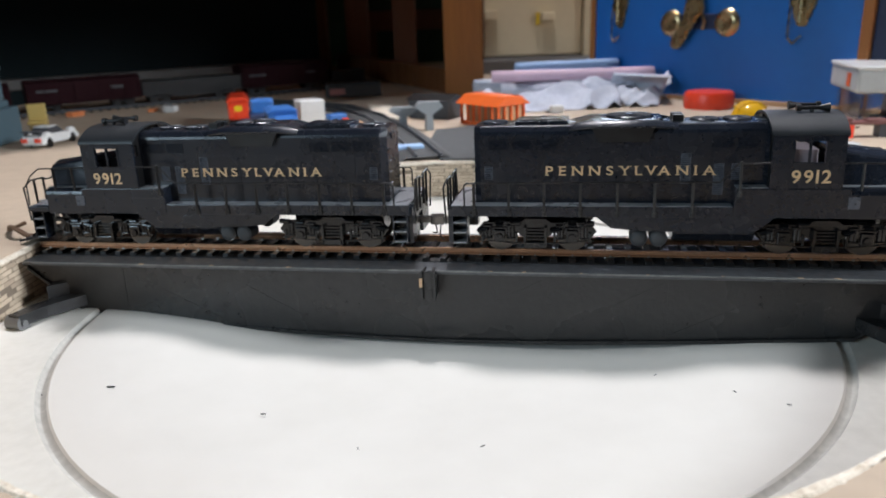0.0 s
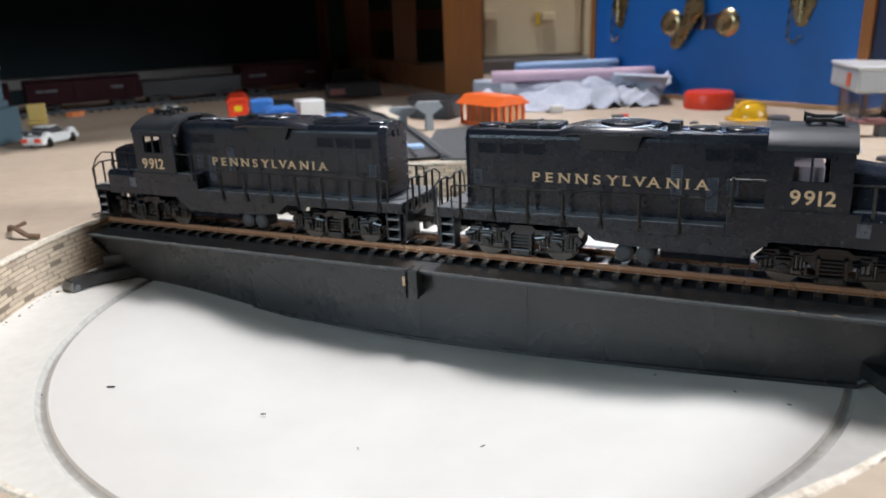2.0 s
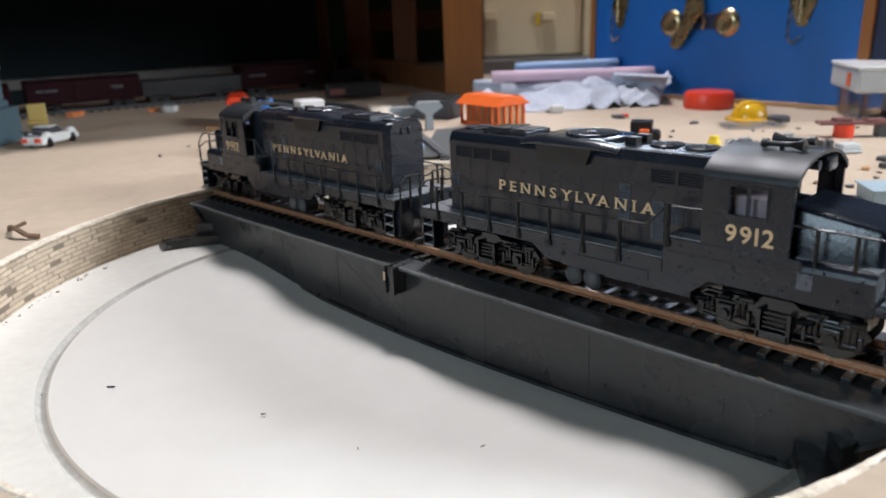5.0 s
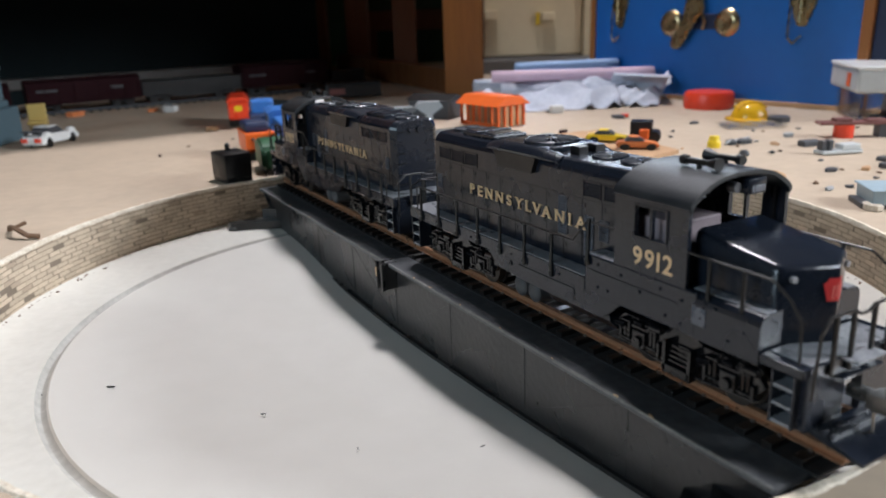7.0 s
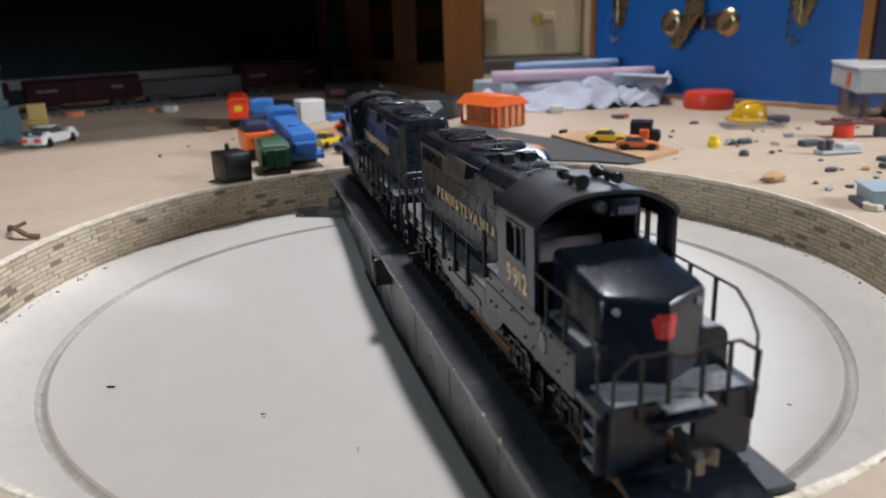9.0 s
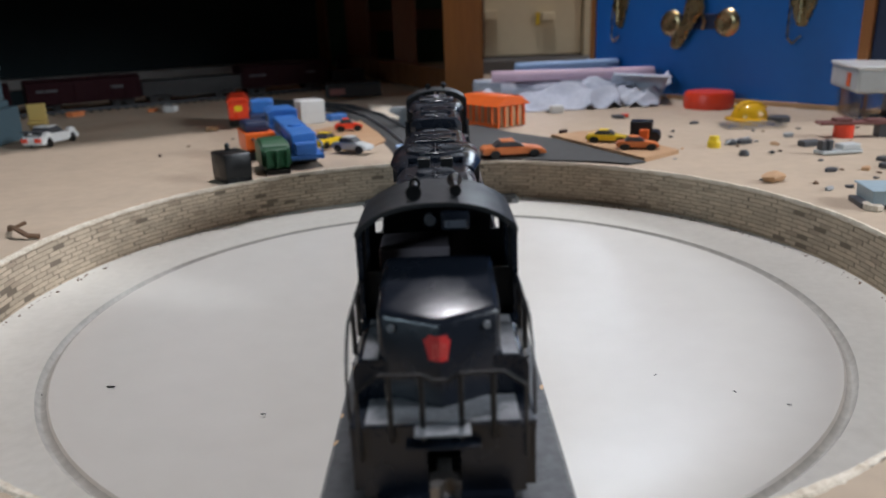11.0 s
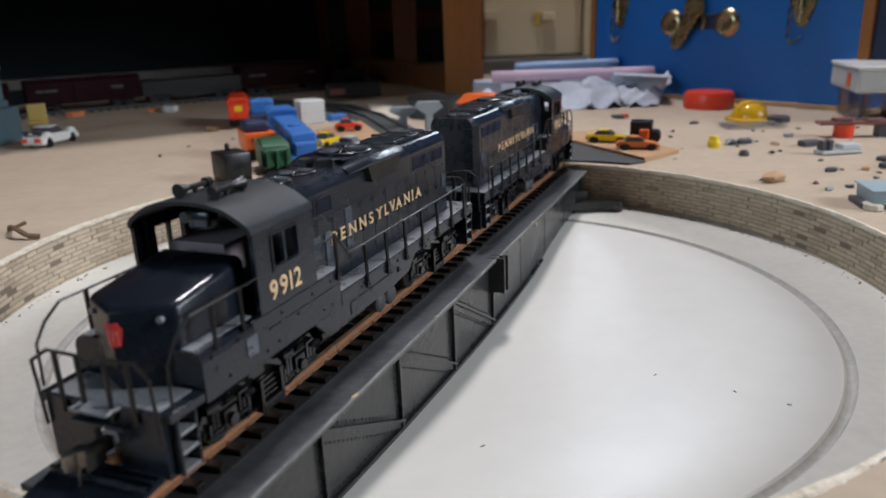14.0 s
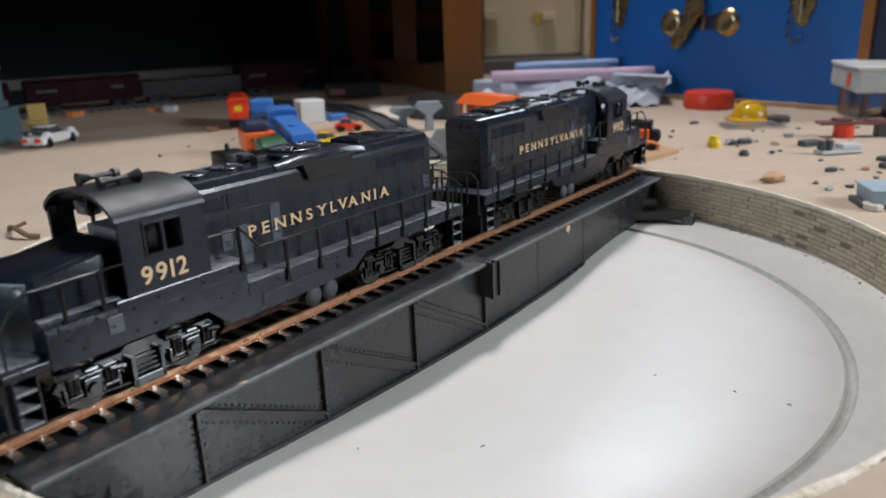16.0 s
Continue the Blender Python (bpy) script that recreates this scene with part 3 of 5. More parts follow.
def truck(loco, x):
    t = new("truck")
    t.empty_display_size = 0.01
    t.parent = loco
    t.matrix_basis = place(x, 0, 0)
    bm = B()
    box(bm, -20, 20, -6, 6, 6, 15.5, 0.6)
    part("bolster", bm, "truck", t)
    for s in (-1, 1):
        bm = B()
        pts = [(-24, 9), (-21, 12.5), (-6, 12.5), (-4, 14), (4, 14), (6, 12.5), (21, 12.5), (24, 9), (22, 6.5), (13, 6.8), (8, 9), (4.5, 6.0), (-4.5, 6.0), (-8, 9), (-13, 6.8), (-22, 6.5)]
        prism(bm, pts, "y", s * 12.2, s * 13.8)
        for jx in (-14.5, 14.5):
            box(bm, jx - 2.3, jx + 2.3, *sorted((s * 13.0, s * 15.0)), 4.6, 9.6, 0.4)
            rod(bm, (jx, s * 14.8, 6.6), (jx, s * 15.9, 6.6), 1.5, 12)
            box(bm, jx - 3.2, jx + 3.2, *sorted((s * 13.4, s * 14.5)), 9.8, 10.6, 0.2)
            for o in (-5.4, -4.0, 4.0, 5.4):
                rod(bm, (jx + o, s * 14.1, 6.6), (jx + o, s * 14.1, 10.8), 0.75, 8)
            for o in (-4.7, 4.7):
                box(bm, jx + o - 1.8, jx + o + 1.8, *sorted((s * 13.4, s * 15.2)), 10.8, 11.6, 0.2)
                box(bm, jx + o - 1.8, jx + o + 1.8, *sorted((s * 13.4, s * 15.2)), 5.8, 6.5, 0.2)
            rod(bm, (jx - 8.6, s * 14.8, 9.4), (jx - 4.6, s * 14.8, 10.2), 0.9, 8)
            rod(bm, (jx + 4.6, s * 15.0, 12.4), (jx + 8.6, s * 15.0, 12.6), 1.1, 10)
            rod(bm, (jx - 1.5, s * 14.6, 11.6), (jx + 1.5, s * 14.6, 11.6), 0.7, 8)
            box(bm, jx + 6.4, jx + 7.4, *sorted((s * 13.4, s * 14.8)), 4.4, 8.6, 0.2)
            box(bm, jx - 7.4, jx - 6.4, *sorted((s * 13.4, s * 14.8)), 4.4, 8.6, 0.2)
        box(bm, -4.6, 4.6, *sorted((s * 13.4, s * 16.2)), 2.4, 5.0, 0.3)
        box(bm, -4.6, -3.6, *sorted((s * 13.4, s * 16.2)), 3, 11.0)
        box(bm, 3.6, 4.6, *sorted((s * 13.4, s * 16.2)), 3, 11.0)
        for k in range(5):
            box(bm, -3.4, 3.4, *sorted((s * (14.6), s * (15.0 + 0.15 * k))), 9.6 - k * 1.3, 10.1 - k * 1.3)
        wire(bm, [(-23, s * 14.6, 5.4), (-8, s * 14.8, 4.2), (8, s * 14.8, 4.2), (23, s * 14.6, 5.4)], 0.35)
        part("sideframe", bm, "truck", t, "black cast truck sideframe with journals and springs")
    for jx in (-14.5, 14.5):
        bm = B()
        rod(bm, (jx, -10.4, 5.6), (jx, 10.4, 5.6), 1.2, 10)
        for s in (-1, 1):
            rod(bm, (jx, s * 7.9, 5.6), (jx, s * 10.6, 5.6), 5.6, 28)
            rod(bm, (jx, s * 7.3, 5.6), (jx, s * 8.0, 5.6), 6.3, 28)
        part("wheelset", bm, "wheel", t, "dark metal wheelset", smooth=True)


def louvre(parent, x0, x1, y, z0, z1, mat="loco"):
    s = 1 if y > 0 else -1
    bm = B()
    box(bm, x0, x1, *sorted((y, y + s * 0.25)), z0, z0 + 0.3)
    box(bm, x0, x1, *sorted((y, y + s * 0.25)), z1 - 0.3, z1)
    box(bm, x0, x0 + 0.3, *sorted((y, y + s * 0.25)), z0, z1)
    box(bm, x1 - 0.3, x1, *sorted((y, y + s * 0.25)), z0, z1)
    n = max(3, int((z1 - z0) / 0.75))
    for k in range(1, n):
        z = z0 + (z1 - z0) * k / n
        prism(bm, [(y, z - 0.25), (y + s * 0.3, z - 0.2), (y, z + 0.25)], "x", x0, x1)
    part("louvre", bm, mat, parent, "slatted louvre panel")


def handrail(parent, pts, r=0.42):
    bm = B()
    wire(bm, pts, r)
    return part("handrail", bm, "black", parent, "thin black handrail")


def coupler(loco, x, s):
    bm = B()
    box(bm, *sorted((x, x + s * 6)), -1.3, 1.3, 8.6, 11.4, 0.3)
    prism(bm, [(x + s * 5.5, -2.6), (x + s * 10.2, -2.6), (x + s * 10.6, -1.0), (x + s * 8.4, -0.2), (x + s * 7.2, 1.0), (x + s * 9.2, 2.9), (x + s * 6.4, 2.6), (x + s * 5.5, 1.5)], "z", 8.2, 11.8)
    wire(bm, [(x + s * 7, -1.8, 7.8), (x + s * 7.5, -2.2, 3.4), (x + s * 5, -5.5, 2.4)], 0.35)
    return part("coupler", bm, "knuckle", loco, "dark metal knuckle coupler with a curved pin")


def locomotive():
    t = thing("locomotive", "black-green model diesel road-switcher locomotive with buff lettering", "model locomotive", "coupled locomotives")
    # frame with walkways
    bm = B()
    box(bm, 8, 116.5, -17.5, 17.5, 15.8, 20.0, 0.25)
    box(bm, 116.5, 156.5, -17.5, 17.5, 15.8, 27.2, 0.4)
    sill = [(-17.5, 15.8), (-17.5, 24.6), (-17.2, 25.8), (-16.4, 26.8), (-15.2, 27.2)]
    prism(bm, sill + [(-y, z) for y, z in reversed(sill)], "x", 156.3, 174.2)
    box(bm, 174.5, 185, -17.5, 17.5, 16.6, 18.8, 0.25)
    part("frame", bm, "loco", t, "black-green frame and side sill")
    bm = B()
    box(bm, 9, 116, -17.2, -11.6, 20.0, 20.25)
    box(bm, 9, 116, 11.6, 17.2, 20.0, 20.25)
    box(bm, 9, 18, -11.6, 11.6, 20.0, 20.25)
    box(bm, 117, 128, -17.2, -11.6, 27.2, 27.45)
    box(bm, 117, 128, 11.6, 17.2, 27.2, 27.45)
    box(bm, 154, 174, -15.4, -12.3, 27.2, 27.45)
    box(bm, 154, 174, 12.3, 15.4, 27.2, 27.45)
    box(bm, 175, 184.7, -14.5, 14.5, 18.8, 19.05)
    part("walkway", bm, "walkway", t, "dusty black walkway treads with the sheen in their colour")
    bm = B()
    for s in (-1, 1):
        for x, z in ((122, 25), (122, 18.5), (126, 18.5), (131, 24.5), (138, 22), (145, 25), (147, 18.5), (152, 24), (152, 18), (158, 21.5), (162, 25), (166, 18.5), (170, 22), (171, 25), (30, 17.6), (55, 17.6), (80, 17.6), (105, 17.6)):
            bmesh.ops.create_icosphere(bm, subdivisions=1, radius=0.5, matrix=Matrix.Translation((x, s * 17.5, z)))
    tagged(part("bolt_heads", bm, "loco", t), kind="stuff")
    for s in (-1, 1):
        bm = B()
        box(bm, 155.5, 159.5, *sorted((s * 17.45, s * 17.75)), 19.5, 24.0, 0.1)
        part("vent_plate", bm, "vent", t, "small vent plate with the sheen in its colour")
        bm = B()
        box(bm, 117.5, 150.5, *sorted((s * 17.45, s * 17.7)), 22.6, 23.0)
        part("seam", bm, "loco", t)
    # skirt between the trucks, tank and air reservoirs
    for s in (-1, 1):
        bm = B()
        prism(bm, [(66, 16), (72, 11.4), (86, 10.4), (123.5, 10.0), (127, 12.4), (131, 16)], "y", s * 16.2, s * 17.4)
        for hx in (79.5, 98.5):
            rod(bm, (hx, s * 17.3, 14.4), (hx, s * 17.75, 14.4), 0.9, 10)
        box(bm, 84, 112, *sorted((s * 17.4, s * 17.65)), 11.4, 15.2, 0.1)
        sk = part("side_skirt", bm, "loco", t, "black-green side skirt")
        bm = B()
        rod(bm, (79.5, s * 17.4, 14.4), (79.5, s * 17.85, 14.4), 0.55, 10)
        part("port", bm, "black", sk)
        for rx in (82.5, 90.0):
            bm = B()
            rod(bm, (rx, s * 8, 7.0), (rx, s * 15.5, 7.0), 3.4, 18)
            bmesh.ops.create_uvsphere(bm, u_segments=16, v_segments=8, radius=3.3, matrix=Matrix.Translation((rx, s * 15.2, 7.0)) @ Matrix.Diagonal((1, 0.45, 1, 1)))
            part("air_reservoir", bm, "tank_grey", t, "rounded black air tank", smooth=True)
    bm = B()
    prism(bm, [(-15, 15.8), (15, 15.8), (15.5, 9), (12, 5.4), (-12, 5.4), (-15.5, 9)], "x", 95, 125)
    part("fuel_tank", bm, "loco", t, "black fuel tank")
    # long hood
    bm = B()
    prof = [(-11.4, 20), (-11.4, 47.2), (-11.0, 48.3), (-9.6, 50.1), (-8.6, 50.5), (0, 50.9), (8.6, 50.5), (9.6, 50.1), (11.0, 48.3), (11.4, 47.2), (11.4, 20)]
    prism(bm, prof, "x", 20.6, 128.6)
    end = [(y * 0.80, 20 + (z - 20) * 0.985) for y, z in prof]
    lo = [bm.verts.new((18.0, y, z)) for y, z in end]
    hi = [bm.verts.new((20.6, y, z)) for y, z in prof]
    bm.faces.new(lo)
    for i in range(len(lo)):
        j = (i + 1) % len(lo)
        bm.faces.new((lo[i], lo[j], hi[j], hi[i]))
    bmesh.ops.recalc_face_normals(bm, faces=bm.faces)
    hood = part("hood", bm, "loco", t, "long black-green engine hood")
    for s in (-1, 1):
        edges = [23, 31.5, 40, 48.5, 57, 65.5, 74, 82.5, 91, 99.5, 108, 116.5, 125.5]
        for a, b in zip(edges[:-1], edges[1:]):
            bm = B()
            box(bm, a + 0.14, b - 0.14, *sorted((s * 11.38, s * 11.54)), 21.5, 40.2, 0.05)
            for hz in (24, 31, 38):
                box(bm, a + 0.5, a + 1.3, *sorted((s * 11.5, s * 11.72)), hz, hz + 1.2)
            box(bm, b - 1.3, b - 0.7, *sorted((s * 11.5, s * 11.8)), 30, 31.6)
            part("hood_door", bm, "loco", hood)
        for a, b in ((24.0, 32.0), (33.2, 41.4), (42.6, 51.0), (108.0, 115.8), (117.0, 124.8)):
            louvre(hood, a, b, s * 11.4, 41.0, 45.8)
        louvre(hood, 22.2, 25.5, s * 11.55, 29.6, 34.8, "vent")
        for a, z0, z1 in ((97.2, 27.7, 39.6), (115.6, 29.4, 35.5), (109.2, 23.6, 35.6)):
            louvre(hood, a, a + 3.8, s * 11.55, z0, z1, "vent")
    # dynamic brake blister
    bm = B()
    for s in (-1, 1):
        rows = []
        for x, f in ((56.0, 0.0), (63.5, 1.0), (87.5, 1.0), (96.0, 0.0)):
            sec = [(8.0, 48.8), (11.0 + 2.5 * f, 48.6 + 0.9 * f), (11.2 + 2.4 * f, 49.0 + 1.3 * f), (10.2 + 2.2 * f, 50.1 + 1.3 * f), (9.2 + 1.6 * f, 50.6 + 1.6 * f), (8.0, 50.6 + 1.7 * f)]
            rows.append([bm.verts.new((x, s * y, z)) for y, z in sec])
        for p, q in zip(rows[:-1], rows[1:]):
            for j in range(6):
                bm.faces.new((p[j], p[(j + 1) % 6], q[(j + 1) % 6], q[j]))
        bm.faces.new(rows[0])
        bm.faces.new(rows[-1])
    bmesh.ops.recalc_face_normals(bm, faces=bm.faces)
    box(bm, 63.5, 90.5, -8.2, 8.2, 49.2, 52.3, 0.3)
    prism(bm, [(56, 50.4), (63.6, 52.25), (63.6, 49.5), (56, 49.5)], "y", -8.2, 8.2)
    part("brake_blister", bm, "loco", hood, "flared roof blister", smooth=True)
    for s in (-1, 1):
        bm = B()
        prism(bm, [(66.5, 44.2), (85.0, 44.2), (87.2, 49.6), (64.0, 49.6)], "y", s * 10.8, s * 13.1)
        part("blister_grille", bm, "black", hood, "dark flared grille face")
    ring_fan(t, 78.5, 9.0, 52.2)
    ring_fan(t, 106.5, 5.4, 50.8)
    ring_fan(t, 118.5, 5.4, 50.8)
    ring_fan(t, 25.5, 5.2, 50.8)
    bm = B()
    box(bm, 34, 55, -7.0, 7.0, 50.4, 52.0, 0.4)
    box(bm, 35.5, 53.5, -5.6, 5.6, 51.9, 52.4, 0.2)
    box(bm, 44, 45, -7.4, 7.4, 51.8, 52.7, 0.2)
    part("radiator_hatch", bm, "loco", hood, "raised roof hatch")
    bm = B()
    box(bm, 94.2, 98.4, -5, -1.5, 50.4, 53.2, 0.2)
    box(bm, 94.2, 98.4, 1.5, 5, 50.4, 53.2, 0.2)
    part("exhaust_stack", bm, "black", hood)
    for s in (-1, 1):
        bm = B()
        for k in range(6):
            z = 23 + k * 4.6
            wire(bm, [(18.6, s * 5.6, z), (17.5, s * 5.6, z), (17.5, s * 8.8, z), (19.2, s * 8.8, z)], 0.22)
        part("grab_irons", bm, "black", hood)
    bm = B()
    for s in (-1, 1):
        rod(bm, (17.2, s * 2.0, 46.5), (18.4, s * 2.0, 46.5), 1.5, 14)
    part("headlight", bm, "loco", hood)
    # short nose with a shallow V front
    bm = B()
    outline = [(150.5, -12.1), (172.0, -12.1), (173.4, -11.7), (174.0, -10.7), (179.6, 0), (174.0, 10.7), (173.4, 11.7), (172.0, 12.1), (150.5, 12.1)]

    def nose_top(x):
        return 40.6 - (min(x, 174.0) - 150.5) * 0.145
    rings = []
    for inset, drop in ((0, None), (0, 1.5), (0.5, 0.5), (1.4, 0.0)):
        rings.append([bm.verts.new((150.5 + (x - 150.5) * (1 - inset / 27), y * (1 - inset / 10.9), 18.8 if drop is None else nose_top(x) - drop)) for x, y in outline])
    bm.faces.new(rings[0])
    for a, b in zip(rings[:-1], rings[1:]):
        for i in range(len(a)):
            j = (i + 1) % len(a)
            bm.faces.new((a[i], a[j], b[j], b[i]))
    mid = bm.verts.new((150.5, 0, nose_top(150.5)))
    top = rings[-1]
    for i in range(len(top)):
        bm.faces.new((top[i], top[(i + 1) % len(top)], mid))
    bmesh.ops.recalc_face_normals(bm, faces=bm.faces)
    nose = part("nose", bm, "loco", t, "short black-green nose with a shallow V front", smooth=True)
    for s in (-1, 1):
        bm = B()
        rod(bm, (173.9, s * 9.1, 34.2), (175.6, s * 9.3, 34.2), 0.75, 12)
        part("marker_lamp", bm, "walkway", nose)
    for s in (-1, 1):
        bm = B()
        key = [(0, 33.6), (2.1, 33.6), (2.4, 32.7), (3.1, 32.5), (2.1, 28.4), (0, 28.4)]
        key = [(y * (1.0 if s < 0 else 0.68), z + 0.4) for y, z in key]
        lo = [bm.verts.new((179.62 - y * 0.523, s * y, z)) for y, z in key]
        hi = [bm.verts.new((179.86 - y * 0.523, s * y, z)) for y, z in key]
        bm.faces.new(lo)
        bm.faces.new(hi)
        for i in range(6):
            bm.faces.new((lo[i], lo[(i + 1) % 6], hi[(i + 1) % 6], hi[i]))
        bmesh.ops.recalc_face_normals(bm, faces=bm.faces)
        em = part("emblem", bm, "red", nose, "half of a red keystone emblem")
        bm = B()
        for y, z0, z1 in ((0.4, 29.6, 32.8), (1.2, 29.2, 32.4)):
            box(bm, 179.8 - y * 0.523, 179.93 - y * 0.523, *sorted((s * (y - 0.14), s * (y + 0.14))), z0, z1)
        box(bm, 179.2, 179.5, *sorted((s * 0.4, s * 1.3)), 31.8, 32.1)
        part("emblem_stroke", bm, "pale", em)
    # cab
    cab = new("cab")
    cab.empty_display_size = 0.01
    cab.parent = t
    tagged(cab, "black-green cab with open windows and an arched roof")
    for s in (-1, 1):
        bm = B()
        pierced(bm, (128.2, 135.8, 140.6, 141.4, 146.2, 153), (27.2, 36.8, 44.6, 47.4), {(1, 1), (3, 1)}, *sorted((s * 16.5, s * 17.6)))
        part("cab_side", bm, "loco", cab)
        bm = B()
        yy = sorted((s * 17.55, s * 17.95))
        box(bm, 135.2, 146.8, *yy, 35.9, 36.8)
        box(bm, 135.2, 146.8, *yy, 44.6, 45.1)
        box(bm, 135.2, 135.8, *yy, 36.8, 44.6)
        box(bm, 146.2, 146.8, *yy, 36.8, 44.6)
        part("window_frame", bm, "loco", cab)
    bm = B()
    box(bm, 131.0, 145.0, -13.4, 3.0, 27, 41.0, 0.4)
    part("inner_weight", bm, "weight", cab, "dull pinkish weight block inside the cab")
    half = [(17.8, 46.7), (17.6, 47.5), (16.9, 48.5), (14.4, 50.2), (11.8, 51.6), (10.0, 52.3), (7.0, 53.0), (3.5, 53.4)]
    arch = [(-y, z) for y, z in half] + [(0, 53.5)] + list(reversed(half))
    inner = [(y * 0.955, z - 0.9) for y, z in reversed(arch)]
    bm = B()
    prism(bm, arch + inner, "x", 127.6, 153.6)
    part("cab_roof", bm, "roof", cab, "arched black-green cab roof", smooth=True)
    # low front bulkhead behind the nose, open above it; rear wall with corner windows and a slot over the hood
    bm = B()
    box(bm, 149.6, 150.6, -16.6, 16.6, 27, 37.5)
    for y in (-16.6, 15.8):
        box(bm, 149.6, 150.6, y, y + 0.8, 37.5, 47.0)
    part("cab_end_wall", bm, "black", cab)
    bm = B()
    box(bm, 128.7, 129.5, -16.6, 16.6, 27, 40.6)
    for a, b in ((-16.6, -15.4), (-13.2, 13.2), (15.4, 16.6)):
        box(bm, 128.7, 129.5, a, b, 40.6, 45.4)
    box(bm, 128.7, 129.5, -16.6, 16.6, 45.4, 48.4)
    for s in (-1, 1):
        prism(bm, [(s * 16.4, 48.4), (s * 13.2, 50.2), (s * 8, 52.0), (s * 5.4, 52.3), (s * 5.4, 50.7), (0, 50.7), (0, 48.4)], "x", 128.7, 129.5)
    part("cab_end_wall", bm, "black", cab)
    # headlight box under the roof's front edge
    bm = B()
    box(bm, 150.4, 154.2, 1.2, 7.2, 47.4, 51.4, 0.5)
    nb = part("number_board", bm, "loco", cab, "dark glossy number box under the roof edge", smooth=True)
    bm = B()
    box(bm, 154.15, 154.4, 1.9, 6.5, 48.0, 49.6, 0.05)
    part("number_panel", bm, "vent", nb, "dull worn number panel")
    bm = B()
    rod(bm, (150.2, -1.2, 49.4), (152.6, -1.2, 49.4), 1.3, 14)
    part("headlight", bm, "grille", cab, smooth=True)
    # horns on the cab roof
    for y, f in ((-4.6, 1), (4.6, -1)):
        bm = B()
        rod(bm, (143.5, y, 52.8), (143.5, y, 54.8), 0.7, 8)
        rod(bm, (143.5 - f * 4.8, y, 54.9), (143.5 + f * 4.0, y, 54.9), 0.75, 10)
        rod(bm, (143.5 + f * 2.5, y, 54.9), (143.5 + f * 6.0, y, 54.9), 0.75, 14, 1.75)
        rod(bm, (143.5 - f * 5.4, y, 54.9), (143.5 - f * 3.8, y, 54.9), 1.3, 12)
        part("horn", bm, "black", cab, "small black roof horn", smooth=True)
    # lettering
    for s in (-1, 1):
        m = place(78.2, s * 11.82, 33.0) @ pose(0, 0, 0, 90, 0, 0 if s < 0 else 180)
        lettering("lettering", "PENNSYLVANIA", 3.6, 63.5, hood, m, depth=0.2, gap=0.36, bold=0.008)
        m = place(142.1, s * 17.62, 31.6) @ pose(0, 0, 0, 90, 0, 0 if s < 0 else 180)
        lettering("number", "9912", 4.9, 13.4, cab, m, bold=0.015, gap=0.15, serif=False)
    # handrails and stanchions
    for s in (-1, 1):
        y = s * 17.3
        handrail(t, [(14.5, y, 20), (14.5, y, 28.2), (15.5, y, 29.2), (111, y, 29.6), (117, y, 36.4), (128, y, 36.6)], 0.34)
        for x in (18.5, 32.3, 46.1, 60, 73.9, 87.7, 101.5, 118.0):
            bm = B()
            up = 8.0 if x > 112 else 0.0
            rod(bm, (x, s * 17.9, 16.4 + up), (x, s * 17.6, 29.3 + up), 0.62, 6)
            rod(bm, (x, s * 17.7, 16.2 + up), (x, s * 17.9, 18.0 + up), 0.95, 6)
            part("stanchion", bm, "black", t)
        handrail(t, [(153, y, 36.4), (176, y, 36.0), (180.5, y, 33.0), (183.5, y, 29.0), (183.8, y, 19.5)], 0.34)
        for x in (159.5, 169.0):
            bm = B()
            rod(bm, (x, y, 26.2), (x, y, 36.2), 0.55, 6)
            part("stanchion", bm, "black", t)
    for x, hw in ((186.0, 12.5), (6.6, 12.5)):
        f = 1 if x > 100 else -1
        handrail(t, [(x, -hw - 3, 12), (x + f * 0.8, -hw - 3, 27), (x, -hw + 1.0, 29.6), (x, -3.5, 29.4), (x, -1.4, 28.2), (x, 1.4, 28.2), (x, 3.5, 29.4), (x, hw - 1.0, 29.6), (x + f * 0.8, hw + 3, 27), (x, hw + 3, 12)], 0.4)
        for y in (-9.5, -3.6, 3.6, 9.5):
            bm = B()
            rod(bm, (x, y, 16), (x, y, 29.5), 0.55, 6)
            part("stanchion", bm, "black", t)
    # pilots and steps
    for x0, x1 in ((183.6, 185.4), (7.4, 9.2)):
        bm = B()
        prism(bm, [(-15.5, 18.6), (15.5, 18.6), (15.5, 4), (3.2, 4), (3.2, 13.5), (-3.2, 13.5), (-3.2, 4), (-15.5, 4)], "x", x0, x1)
        part("pilot", bm, "loco", t, "black end pilot plate")
    for x0, x1 in ((177.8, 183.6), (9.2, 15.5)):
        for s in (-1, 1):
            bm = B()
            prism(bm, [(x0, s * 17.5), (x0, s * 12), (x1, s * 12), (x1, s * 17.5), (x1 - 0.5, s * 17.5), (x1 - 0.5, s * 12.6), (x0 + 0.5, s * 12.6), (x0 + 0.5, s * 17.5)], "z", 4.2, 16.6)
            well = part("step_well", bm, "loco", t, "black corner steps")
            for z in (4.4, 8.6, 12.8):
                bm = B()
                box(bm, x0 + 0.45, x1 - 0.45, *sorted((s * 12.4, s * 17.3)), z, z + 0.7)
                part("step_tread", bm, "walkway", well)
    # footplate over the front coupler
    bm = B()
    box(bm, 185, 187.5, -7, 7, 14.6, 15.4, 0.2)
    part("footplate", bm, "loco", t)
    bm = B()
    box(bm, 184.6, 189.0, -5.2, 5.2, 18.2, 18.9, 0.3)
    part("footplate", bm, "walkway", t, "drop step over the coupler with the sheen in its colour")
